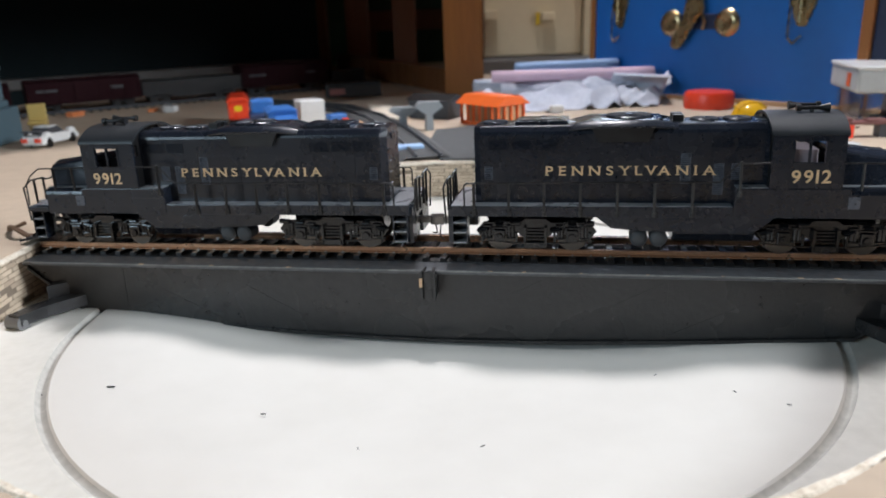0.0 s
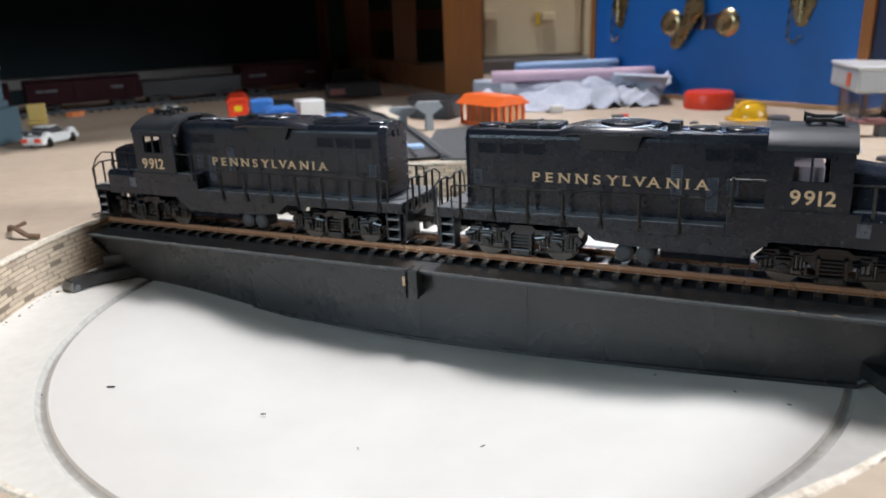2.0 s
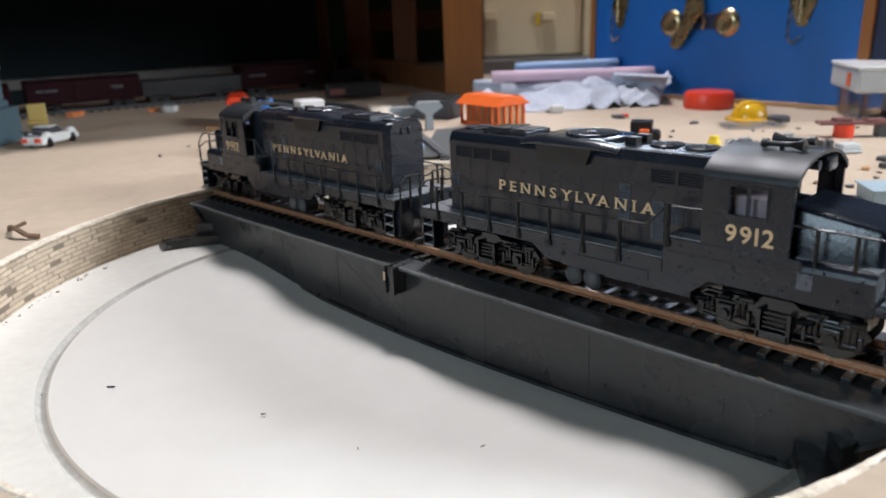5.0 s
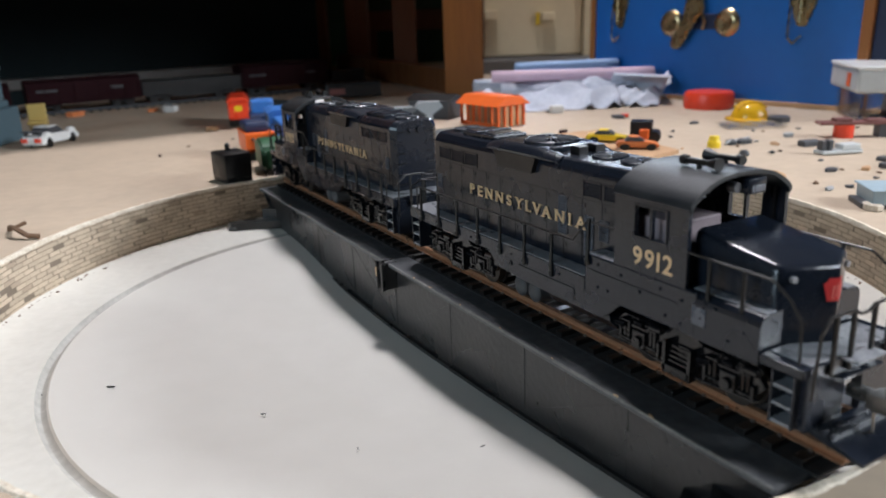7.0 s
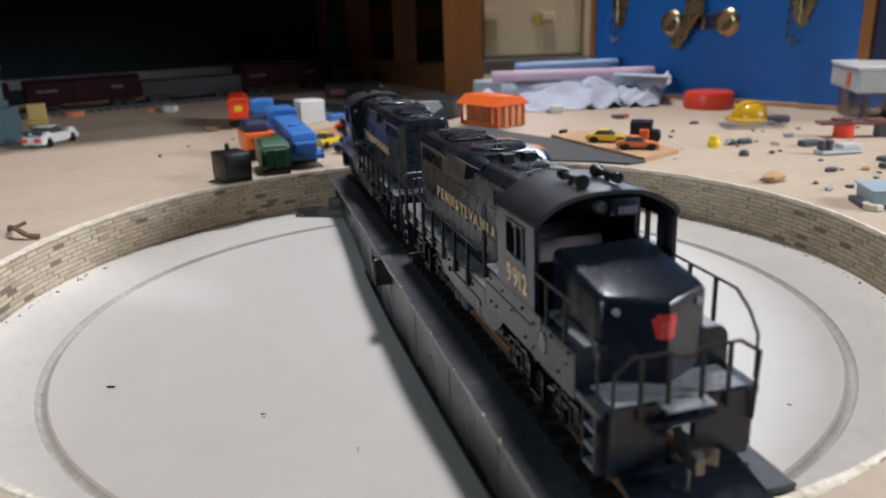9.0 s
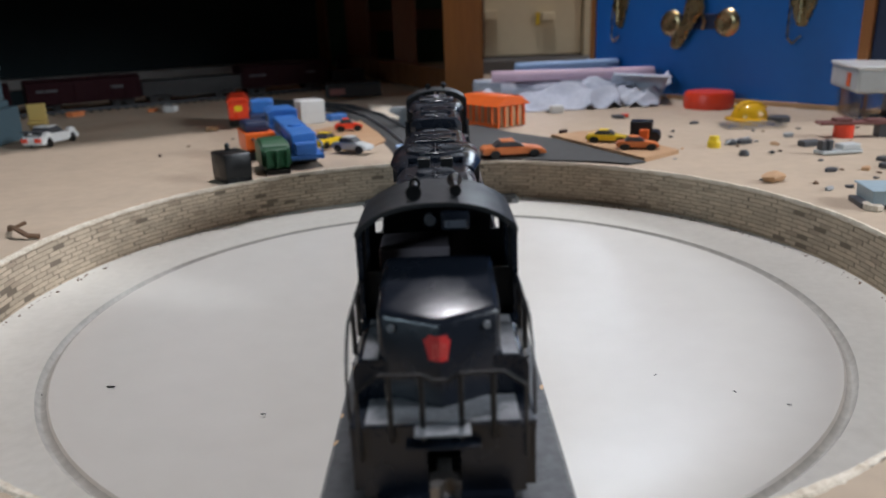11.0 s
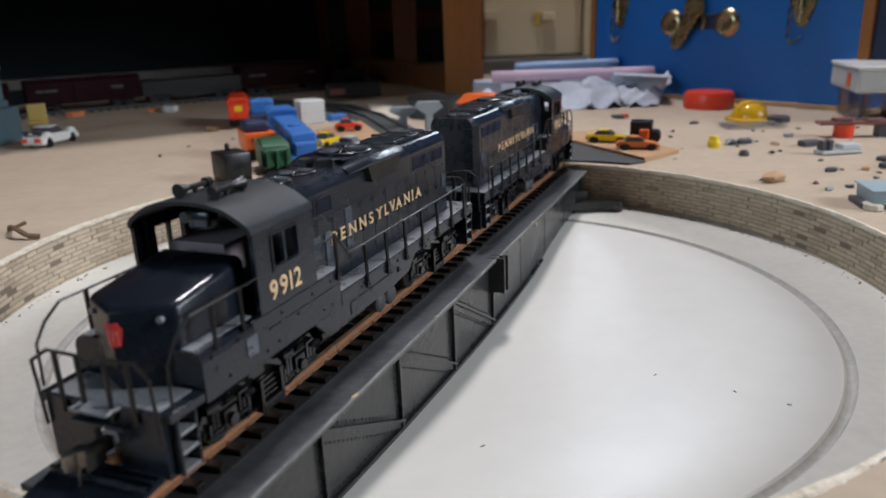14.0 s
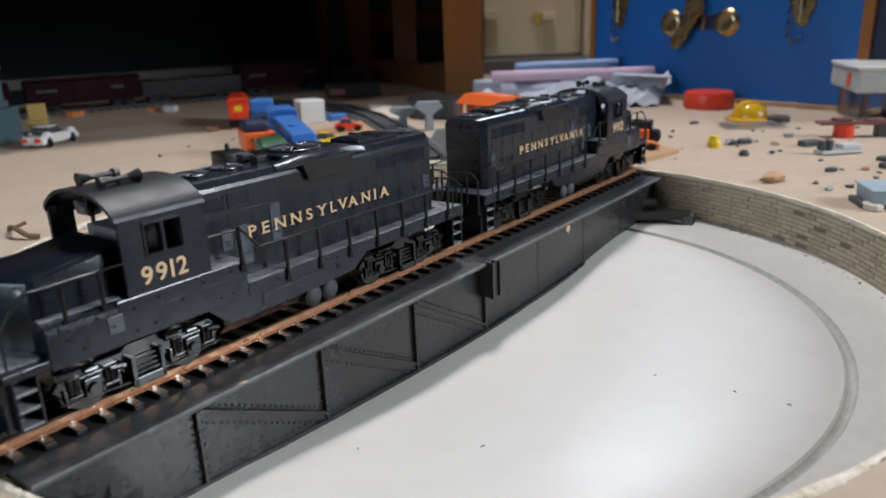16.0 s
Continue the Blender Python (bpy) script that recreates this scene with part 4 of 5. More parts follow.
    bm = B()
    prism(bm, [(185, 3.0), (185, 4.4), (197, 1.6), (197, 0.9)], "y", -13, 13)
    for x in (187.2, 189.4):
        box(bm, x, x + 0.6, -12.6, 12.6, 3.2, 4.6)
    part("snow_plate", bm, "loco", t, "flat black pilot shelf")
    coupler(t, 184.5, 1)
    coupler(t, 8.5, -1)
    truck(t, 42.5)
    truck(t, 150.0)
    return t


# ---------------------------------------------------------------- things round the pit (places in millimetres)
def wooden_stand():
    t = thing("wooden_stand", "tall varnished brown wooden stand with square posts", "wooden stand", at=place(0, 0, TOP))
    for x, y, w, d in ((36, 612, 46, 40), (-41, 842, 34, 34), (-129, 1030, 38, 38), (-214, 1010, 24, 30), (-190, 1030, 18, 30)):
        bm = B()
        prism(bm, [(x - w / 2, y - d / 2), (x + w / 2, y - d / 2), (x + w / 2, y + d / 2), (x - w / 2, y + d / 2)], "z", 0, 200)
        bmesh.ops.bevel(bm, geom=list(bm.edges), offset=1.5, segments=2, affect="EDGES")
        # rear posts get the wood with shade painted in
        part("post", bm, "wood" if y < 700 else "shaded_wood", t)
    bm = B()
    prism(bm, [(14, 600), (14, 632), (-150, 1060), (-172, 1046)], "z", 4, 32)
    part("lower_rail", bm, "shaded_wood", t)
    # unseen top, its height and overhang chosen to shade the back of the table
    bm = B()
    prism(bm, [(70, 575), (-140, 420), (-800, 30), (-1500, 1100), (-250, 1400), (60, 1250)], "z", 200, 226)
    part("shading_top", bm, "wood", t, "broad brown wooden top, unseen and placed for its shade")
    bm = B()
    box(bm, -128, 20, 1226, 1240, 92 - TOP, 131 - TOP, 1)
    box(bm, -128, -112, 1226, 1240, 0, 92 - TOP, 1)
    part("cross_rail", bm, "shaded_wood", t)


def green_boards():
    t = thing("green_board", "dark green board standing behind the wooden stand", "board", at=place(-80, 1262, TOP))
    bm = B()
    box(bm, -190, 110, -6, 6, 0, 199, 1)
    part("panel", bm, "green_board", t)
    t = thing("display_board", "large near-black green board with a dusty lower ledge", "board", at=place(-524, 672, TOP, 32.8))
    bm = B()
    box(bm, -520, 415, 8, 20, 34, 199, 1)
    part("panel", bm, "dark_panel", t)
    bm = B()
    box(bm, -520, 415, 0, 22, 20, 33, 1)
    part("ledge", bm, "grey_strip", t, "dusty grey lower ledge")
    bm = B()
    box(bm, -520, 415, 8, 20, 0, 20)
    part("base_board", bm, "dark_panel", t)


def trunk():
    L = 286.6
    t = thing("trunk", "blue painted trunk with brass latches and wooden edges", "trunk", at=place(193, 581, TOP, -51.09))
    bm = B()
    box(bm, -5, L, 0, 250, 3, 300, 1.5)
    part("body", bm, "blue", t)
    bm = B()
    box(bm, L, L + 10, -3, 252, 0, 303, 1.5)
    part("edge_strip", bm, "wood", t, "brown wooden corner strip")
    bm = B()
    box(bm, -5, L, -2.5, 4, 0, 4.5, 0.8)
    part("bottom_strip", bm, "tan", t, "worn tan bottom strip")
    bm = B()
    box(bm, -12, -5, -2, 252, 0, 303, 1)
    part("edge_strip", bm, "wood", t)
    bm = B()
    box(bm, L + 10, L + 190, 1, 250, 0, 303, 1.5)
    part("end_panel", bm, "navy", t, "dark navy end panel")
    # hasp with two round bosses and a hanging tongue
    hasp = new("hasp")
    hasp.empty_display_size = 0.01
    hasp.parent = t
    tagged(hasp, "tarnished brass hasp lock")
    for x in (97, 160):
        bm = B()
        lathe(bm, [(13.5, 0), (13.5, 1.5), (11, 4.5), (8, 5.2), (6, 4.6), (0.1, 4.8)], 28)
        part("boss", bm, "brass", hasp, smooth=True, at=place(x, -0.2, 78, 0, 90))
    bm = B()
    box(bm, 100, 158, -3, 0, 72, 87, 1.2)
    part("plate", bm, "navy", hasp, "dark hasp plate")
    bm = B()
    prism(bm, [(120, 103), (138, 103), (140, 90), (131, 80), (121, 62), (114, 53), (107, 52), (103, 57), (106, 66), (116, 80)], "y", -14, -8)
    bmesh.ops.bevel(bm, geom=list(bm.edges), offset=1.8, segments=2, affect="EDGES")
    part("tongue", bm, "brass", hasp, "hanging brass hasp tongue", smooth=True)
    bm = B()
    rod(bm, (129, 0, 94), (129, -12, 94), 4, 12)
    wire(bm, [(134, -9, 92), (140, -9, 80), (136, -6, 72)], 1.6)
    part("pivot", bm, "brass", hasp)
    for x, w in ((31, 9.5), (235, 13)):
        bm = B()
        prism(bm, [(x - w, 140), (x + w, 140), (x + w, 100), (x + w * 0.6, 84), (x + w * 0.3, 74), (x - w * 0.3, 74), (x - w * 0.6, 84), (x - w, 100)], "y", -5, 0.5)
        bmesh.ops.bevel(bm, geom=list(bm.edges), offset=1.2, segments=2, affect="EDGES")
        cl = part("clasp", bm, "brass", t, "brass draw clasp", smooth=True)
        bm = B()
        wire(bm, [(x - w * 0.8, -6, 100), (x - w * 0.75, -8, 64), (x - w * 0.3, -9, 59), (x + 2, -6, 66)], 0.9)
        rod(bm, (x, -7, 78), (x, -7, 104), 2.4, 10)
        part("wire_loop", bm, "brass", cl)


def cabinet():
    t = thing("cream_cabinet", "cream painted cabinet with small ledges and a door edge", "cabinet", at=place(180, 1000, TOP))
    bm = B()
    box(bm, -92, 74, 0, 160, 22, 420, 2)
    part("front", bm, "cream", t)
    bm = B()
    box(bm, 76, 96, -14, 160, 12, 420, 2)
    part("door_edge", bm, "cream", t)
    bm = B()
    box(bm, -110, 96, -90, 160, 0, 20, 1)
    part("plinth", bm, "grey_strip", t, "dusty grey plinth")
    for x0, x1, z0, z1 in ((-92, -70, 82, 98), (4, 26, 78, 92)):
        bm = B()
        box(bm, x0, x1, -16, 0.5, z0, z1, 1.5)
        part("ledge", bm, "cream", t)
    bm = B()
    box(bm, -4, 1, -12, -2, 72, 92, 1)
    part("tag", bm, "yellow", t, "small yellow tag")


def freight_cars():
    """A row of dark freight cars on a track in front of the board."""
    ang = math.degrees(math.atan2(817 - 611, 192 * -1 + 506))
    base = place(-462, 543, TOP, ang)
    t = thing("storage_track", "dark model track under the freight cars", "model track", at=base)
    for y in (-8.5, 8.5):
        bm = B()
        box(bm, -180, 430, y - 0.6, y + 0.6, 1.6, 4)
        part("rail", bm, "darkgrey", t)
    for i in range(60):
        bm = B() if i == 0 else None
        if i == 0:
            box(bm, -1.3, 1.3, -14, 14, 0, 1.7)
            me = mesh_of("tie", bm, "tie")
        ob = new("tie", me)
        ob.parent = t
        ob.matrix_basis = place(-175 + i * 10, 0, 0)
    specs = [(-75, "boxcar", "maroon", 24), (62, "boxcar", "maroon", 25), (185, "hopper_car", "black", 22), (308, "boxcar", "maroon", 27), (400, "flat_car", "black", 14)]
    for x, kind, mat, h in specs:
        ln = 122 if x != 400 else 50
        c = thing(kind, {"boxcar": "dark maroon model boxcar on the storage track", "hopper_car": "dark grey model hopper car on the storage track", "flat_car": "low dark model flat car on the storage track"}[kind], "model freight car", "freight cars", at=base @ place(x, 0, 4.0))
        bm = B()
        if kind == "hopper_car":
            prism(bm, [(-ln / 2, 9), (-ln / 2, 26), (ln / 2, 26), (ln / 2, 9), (ln / 4, 9), (ln / 5, 5), (-ln / 5, 5), (-ln / 4, 9)], "y", -17, 17)
        else:
            box(bm, -ln / 2, ln / 2, -17, 17, 8, 8 + h, 0.8)
        part("body", bm, mat, c)
        if kind == "boxcar":
            bm = B()
            prism(bm, [(-17.6, 8 + h), (17.6, 8 + h), (0, 11 + h)], "x", -ln / 2, ln / 2)
            part("roof", bm, "maroon", c)
            bm = B()
            box(bm, -12, 12, -18, -16.9, 10, 6 + h, 0.4)
            part("door", bm, mat, c)
            for bx, bw in ((-40, 22), (34, 14)):
                bm = B()
                box(bm, bx - bw / 2, bx + bw / 2, -17.4, -17.05, 22, 24.5)
                part("lettering_bar", bm, "darkgrey", c)
        for k in range(9):
            bm = B()
            rx = -ln / 2 + 4 + k * (ln - 8) / 8
            box(bm, rx - 0.5, rx + 0.5, -17.7, -16.8, 9, 7 + h if kind == "boxcar" else 16)
            part("rib", bm, mat, c)
        for s in (-1, 1):
            bm = B()
            box(bm, s * ln * 0.33 - 13, s * ln * 0.33 + 13, -12, 12, 4, 8)
            for o in (-8, 8):
                rod(bm, (s * ln * 0.33 + o, -10, 5), (s * ln * 0.33 + o, 10, 5), 5, 14)
            part("truck", bm, "black", c)


def toy_car(mat, x, y, rz, label, length=46.0, tail=False, z=0.0, tall=0.8):
    t = thing("toy_car", label, "toy car", at=place(x, y, TOP + z, rz) @ Matrix.Diagonal((1, 1, tall, 1)))
    k = length / 46.0
    bm = B()
    prism(bm, [(-23 * k, 2.5), (-23 * k, 7.5), (-20 * k, 8.6), (-8 * k, 9.0), (10 * k, 8.6), (21 * k, 6.4), (23 * k, 4.5), (23 * k, 2.5)], "y", -9 * k, 9 * k)
    bmesh.ops.bevel(bm, geom=list(bm.edges), offset=0.9, segments=2, affect="EDGES")
    part("body", bm, mat, t, smooth=True)
    bm = B()
    prism(bm, [(-15 * k, 8.4), (-10 * k, 13.2), (1 * k, 13.4), (8 * k, 8.4)], "y", -7.4 * k, 7.4 * k)
    bmesh.ops.bevel(bm, geom=list(bm.edges), offset=0.8, segments=2, affect="EDGES")
    part("cabin", bm, "darkgrey", t, "dark glazed cabin")
    bm = B()
    box(bm, -9.5 * k, 0.5 * k, -6.6 * k, 6.6 * k, 13.0, 13.9, 0.3)
    part("roof", bm, mat, t)
    for wx in (-14 * k, 14 * k):
        for s in (-1, 1):
            bm = B()
            rod(bm, (wx, s * 7.0 * k, 3.4), (wx, s * 9.5 * k, 3.4), 3.4, 14)
            part("wheel", bm, "black", t, smooth=True)
    if tail:
        for wx in (-14 * k, 14 * k):
            for s in (-1, 1):
                bm = B()
                prism(bm, [(wx - 7, 6.5), (wx - 4, 10.2), (wx + 2, 10.8), (wx + 7, 7.5)], "y", s * 5.2 * k, s * 9.6 * k)
                bmesh.ops.bevel(bm, geom=list(bm.edges), offset=0.9, segments=2, affect="EDGES")
                part("fender", bm, mat, t, smooth=True)
        bm = B()
        box(bm, -22 * k, -17 * k, -8.6 * k, 8.6 * k, 11.0, 12.0, 0.3)
        for y in (-6 * k, 6 * k):
            box(bm, -20.5 * k, -18.5 * k, y - 0.7, y + 0.7, 8, 11.2)
        part("spoiler", bm, "darkgrey", t, "dark rear spoiler")
        for s in (-1, 1):
            bm = B()
            box(bm, -23.6 * k, -22.6 * k, *sorted((s * 3.2 * k, s * 8.2 * k)), 4.4, 7.2)
            part("tail_light", bm, "bright_red", t)
    return t


def toy_loco(mat, x, y, rz, length, height, label, second="darkgrey", name="toy_locomotive", accent="yellow"):
    """A small hood locomotive with a cab at its rear."""
    t = thing(name, label, "toy locomotive", at=place(x, y, TOP, rz))
    h = length / 2
    bm = B()
    box(bm, -h, h, -12, 12, 6, 9, 0.5)
    part("frame", bm, second, t)
    bm = B()
    box(bm, -h * 0.45, h * 0.92, -8.5, 8.5, 9, height * 0.82, 1.2)
    hood = part("hood", bm, mat, t)
    for k in range(6):
        bm = B()
        hx = -h * 0.35 + k * h * 0.2
        box(bm, hx, hx + h * 0.14, -9.1, 9.1, 12, height * 0.6)
        part("door_panel", bm, mat, hood)
    bm = B()
    box(bm, -h * 0.85, -h * 0.45, -11.5, 11.5, 9, height - 1.5, 1)
    cab = part("cab", bm, mat, t)
    bm = B()
    prism(bm, [(-12.3, height - 2.2), (12.3, height - 2.2), (8, height), (-8, height)], "x", -h * 0.88, -h * 0.42)
    part("cab_roof", bm, second, t)
    bm = B()
    box(bm, -h * 0.86 - 0.4, -h * 0.85 + 0.2, -4, 4, height * 0.55, height * 0.72)
    part("number_patch", bm, accent, cab)
    bm = B()
    box(bm, h * 0.9, h * 0.99, -7, 7, 9, height * 0.62, 0.8)
    for z in (12, 15):
        box(bm, h * 0.985, h * 1.0, -6, 6, z, z + 1.2, 0.2)
    part("nose_step", bm, mat, hood)
    for s in (-1, 1):
        bm = B()
        box(bm, -h * 0.75, -h * 0.55, *sorted((s * 11.3, s * 11.8)), height * 0.58, height * 0.82)
        part("cab_window", bm, "darkgrey", cab)
        bm = B()
        wire(bm, [(-h * 0.4, s * 11.4, 9), (-h * 0.4, s * 11.4, 16), (h * 0.95, s * 11.4, 16), (h * 0.95, s * 11.4, 9)], 0.5)
        part("handrail", bm, mat, t)
    bm = B()
    lathe(bm, [(5.5, 0), (5.5, 1.2), (3, 1.6), (0.1, 1.5)], 18)
    part("roof_fan", bm, second, hood, at=place(h * 0.4, 0, height * 0.82))
    for s in (-1, 1):
        bm = B()
        box(bm, s * h * 0.6 - 14, s * h * 0.6 + 14, -9, 9, 1.5, 6.5, 0.8)
        for o in (-8, 8):
            rod(bm, (s * h * 0.6 + o, -9.6, 4.5), (s * h * 0.6 + o, 9.6, 4.5), 4.5, 14)
        part("truck", bm, "black", t)
    return t


def toy_train():
    # red caboose-like engine seen on end, blue engine, small wagons near the pit
    t = thing("toy_caboose", "bright red toy caboose with a yellow patch", "toy caboose", at=place(-189, 412, TOP, 104.5) @ Matrix.Scale(0.87, 4))
    bm = B()
    box(bm, -18, 40, -11, 11, 8, 28, 1.4)
    body = part("body", bm, "bright_red", t)
    bm = B()
    prism(bm, [(-12, 27.5), (12, 27.5), (7, 32), (-7, 32)], "x", -21, 43)
    part("roof", bm, "bright_red", t)
    bm = B()
    box(bm, -18.6, -17.8, -4, 4, 17, 23)
    part("patch", bm, "yellow", body)
    bm = B()
    box(bm, -22, 42, -11, 11, 1.5, 8, 0.8)
    part("underframe", bm, "black", t)

    toy_loco("toy_blue", -111, 256, -71.7, 150, 28, "blue plastic toy hood locomotive beside the pit", second="toy_blue")
    t = thing("gondola", "dark navy toy wagon with a blue load", "toy wagon", at=place(-152, 352, TOP, -75))
    bm = B()
    box(bm, -26, 26, -12, 12, 4, 18, 0.8)
    part("body", bm, "navy", t)
    bm = B()
    box(bm, -22, -2, -10, 10, 17, 29, 2)
    part("load", bm, "toy_blue", t)
    t = thing("hopper_wagon", "orange toy hopper wagon", "toy wagon", at=place(-133, 240, TOP, -68))
    bm = B()
    prism(bm, [(-18, 8), (-20, 19), (20, 19), (18, 8), (8, 4), (-8, 4)], "y", -10.5, 10.5)
    body = part("body", bm, "orange", t)
    bm = B()
    box(bm, -18, 10, -9, 9, 18.5, 26, 2.5)
    part("load", bm, "navy", t, "dark navy load")
    bm = B()
    wire(bm, [(20.3, -6, 16), (20.3, -2, 12), (20.3, 2, 16), (20.3, 6, 12)], 0.9)
    part("emblem", bm, "darkgrey", body)
    bm = B()
    box(bm, -17, 17, -8, 8, 0, 5)
    part("underframe", bm, "black", t)
    t = thing("hopper_wagon", "dark green toy hopper wagon with sloping ends", "toy wagon", at=place(-110, 186, TOP, -70))
    bm = B()
    prism(bm, [(-20, 17), (-14, 20.5), (8, 20.5), (15, 17), (19, 4), (-20, 3)], "y", -9.5, 9.5)
    bmesh.ops.bevel(bm, geom=list(bm.edges), offset=1.6, segments=3, affect="EDGES")
    part("body", bm, "toy_green", t, smooth=True)
    bm = B()
    for y in (-6.5, 0, 6.5):
        box(bm, 14.6, 19.6, y - 0.6, y + 0.6, 4, 15, 0.2)
    part("end_ribs", bm, "toy_green", t)
    bm = B()
    box(bm, -21, 19, -7.5, 7.5, 0, 3.2)
    part("underframe", bm, "black", t)
    t = thing("coal_tender", "boxy black toy tender near the pit edge", "toy wagon", at=place(-130, 156, TOP, -52))
    bm = B()
    box(bm, -10.5, 11, -9, 9, 2.6, 18.6, 1.6)
    part("body", bm, "black", t, smooth=True)
    bm = B()
    box(bm, -11.2, -10.3, -8.4, 8.4, 2.0, 17.6, 0.3)
    part("end_panel", bm, "grey_strip", t, "dusty grey end panel")
    bm = B()
    rod(bm, (-4, 0, 18), (-4, 0, 21.5), 1.5, 10)
    bmesh.ops.create_uvsphere(bm, u_segments=10, v_segments=6, radius=1.6, matrix=Matrix.Translation((-4, 0, 21.6)))
    part("filler_cap", bm, "black", t)
    bm = B()
    box(bm, -11, 11, -8.0, 8.0, 0, 3)
    part("underframe", bm, "black", t)
    # black boxcar far behind
    t = thing("toy_boxcar", "black toy boxcar with a dull brown band", "toy wagon", at=place(-95, 600, TOP, 12))
    bm = B()
    box(bm, -36, 30, -11, 11, 4, 21, 2)
    body = part("body", bm, "black", t)
    bm = B()
    box(bm, -32, -14, -11.5, -10.8, 8, 15)
    part("band", bm, "redbrown", body)
    t = thing("black_shed", "small black toy shed by the track", "toy building", at=place(0, 418, TOP, -30))
    bm = B()
    box(bm, -22, 22, -14, 14, 0, 18, 1)
    part("body", bm, "darkgrey", t)
    bm = B()
    prism(bm, [(-16, 17.5), (16, 17.5), (0, 23)], "x", -24, 24)
    part("roof", bm, "black", t)
    for x, y, h in ((-29, 352, 19), (-6, 340, 24)):
        t = thing("bridge_pier", "grey plastic model bridge pier with a flared top", "model pier", "bridge piers", at=place(x, y, TOP, 10))
        bm = B()
        prism(bm, [(-3, 0), (3, 0), (2.6, h * 0.55), (12, h * 0.82), (9, h), (-9, h), (-12, h * 0.82), (-2.6, h * 0.55)], "y", -5, 5)
        part("pier", bm, "grey", t)


def orange_building():
    t = thing("toy_station", "orange plastic toy shed with open framed walls", "toy building", at=place(24, 371, TOP, -52.5) @ Matrix.Diagonal((0.78, 0.8, 0.92, 1)))
    for i in range(7):
        bm = B()
        x = i * 10.4
        box(bm, x - 1.3, x + 1.3, -1.3, 1.3, 0, 21, 0.2)
        part("post", bm, "orange", t)
    for i in range(5):
        bm = B()
        box(bm, 61.4, 63.6, i * 9.5 - 1, i * 9.5 + 1, 0, 21, 0.2)
        part("post", bm, "orange", t)
    bm = B()
    box(bm, -1, 63, -1, 1, 0, 3.5)
    part("sill", bm, "orange", t)
    bm = B()
    box(bm, 0, 61, 6, 38, 0, 20, 0.5)
    part("inner_wall", bm, "tan", t, "tan inner wall")
    bm = B()
    prism(bm, [(-6, 20.2), (44, 20.2), (30, 28.5), (8, 28.5)], "x", -4, 67)
    part("roof", bm, "orange", t, "bright orange sloping roof")


def papers():
    def sheet(name, mat, pts_fn, nu, nv, label, x, y, z, rz):
        bm = B()
        grid = [[bm.verts.new(pts_fn(i / nu, j / nv)) for j in range(nv + 1)] for i in range(nu + 1)]
        for i in range(nu):
            for j in range(nv):
                bm.faces.new((grid[i][j], grid[i + 1][j], grid[i + 1][j + 1], grid[i][j + 1]))
        ob = solid(name, bm, mat, label, "paper", "heap of papers", at=place(x, y, z, rz), smooth=True)
        so = ob.modifiers.new("thickness", "SOLIDIFY")
        so.thickness = 0.0005
        return ob

    def roll(L, r0, turns):
        def f(u, v):
            a = v * turns * 6.283
            r = r0 * (0.72 + 0.28 * v) * (1 + 0.03 * math.sin(u * 9))
            return (u * L - L / 2, r * math.cos(a), r0 + r * math.sin(a))
        return f
    sheet("paper_roll", "pink", roll(175, 6.2, 1.6), 6, 30, "pinkish rolled paper sheet lying on the heap", 150, 512, TOP + 22, -3)
    sheet("paper_roll", "paleblue", roll(120, 5, 1.5), 6, 26, "pale blue rolled paper sheet on the heap", 150, 545, TOP + 31, 9)
    sheet("paper_roll", "sheet", roll(150, 11, 1.4), 6, 26, "white rolled paper sheet under the heap", 120, 560, TOP + 0.5, 4)
    sheet("paper_roll", "sheet", roll(150, 10, 1.3), 6, 26, "white rolled paper sheet under the heap", 150, 535, TOP + 0.5, -6)

    def flop(w, d, h, k):
        def f(u, v):
            a = noise.noise(Vector((u * 3 + k, v * 2.5, k)))
            b = abs(noise.noise(Vector((u * 5 + k, v * 3.5, k + 3))))
            return (u * w - w / 2 + 5 * a, v * d, max(0.6, h * math.sin(math.pi * min(1, v * 1.1)) * (0.6 + 0.6 * a) + 8 * a - 14 * b + 5))
        return f
    sheet("paper_sheet", "sheet", flop(135, 95, 17, 1.3), 60, 40, "crumpled white paper sheet", 118, 432, TOP + 0.3, 4)
    sheet("paper_sheet", "sheet", flop(90, 80, 19, 5.1), 44, 34, "crumpled white paper sheet", 180, 450, TOP + 0.3, -24)

    def curl(u, v):
        a = v * 3.6
        r = 17 * (1 - 0.25 * v)
        return (u * 58 - 29 + v * 16, r * math.sin(a) * 1.25, 17 - r * math.cos(a) * (1 - 0.2 * u))
    sheet("paper_sheet", "sheet", curl, 12, 26, "curled white paper sheet end", 200, 470, TOP + 1.0, -25)

    def flap(u, v):
        return (u * 42, v * 26, 4 + 26 * u * u * (0.6 + 0.4 * v))
    sheet("paper_sheet", "sheet", flap, 12, 6, "upturned white paper corner", 205, 480, TOP + 0.5, -8)
    bm = B()
    box(bm, -6, 6, -4, 4, 0, 7, 0.6)
    solid("white_block", bm, "white", "small white plastic block by the papers", "toy block", at=place(118, 420, TOP, 15))


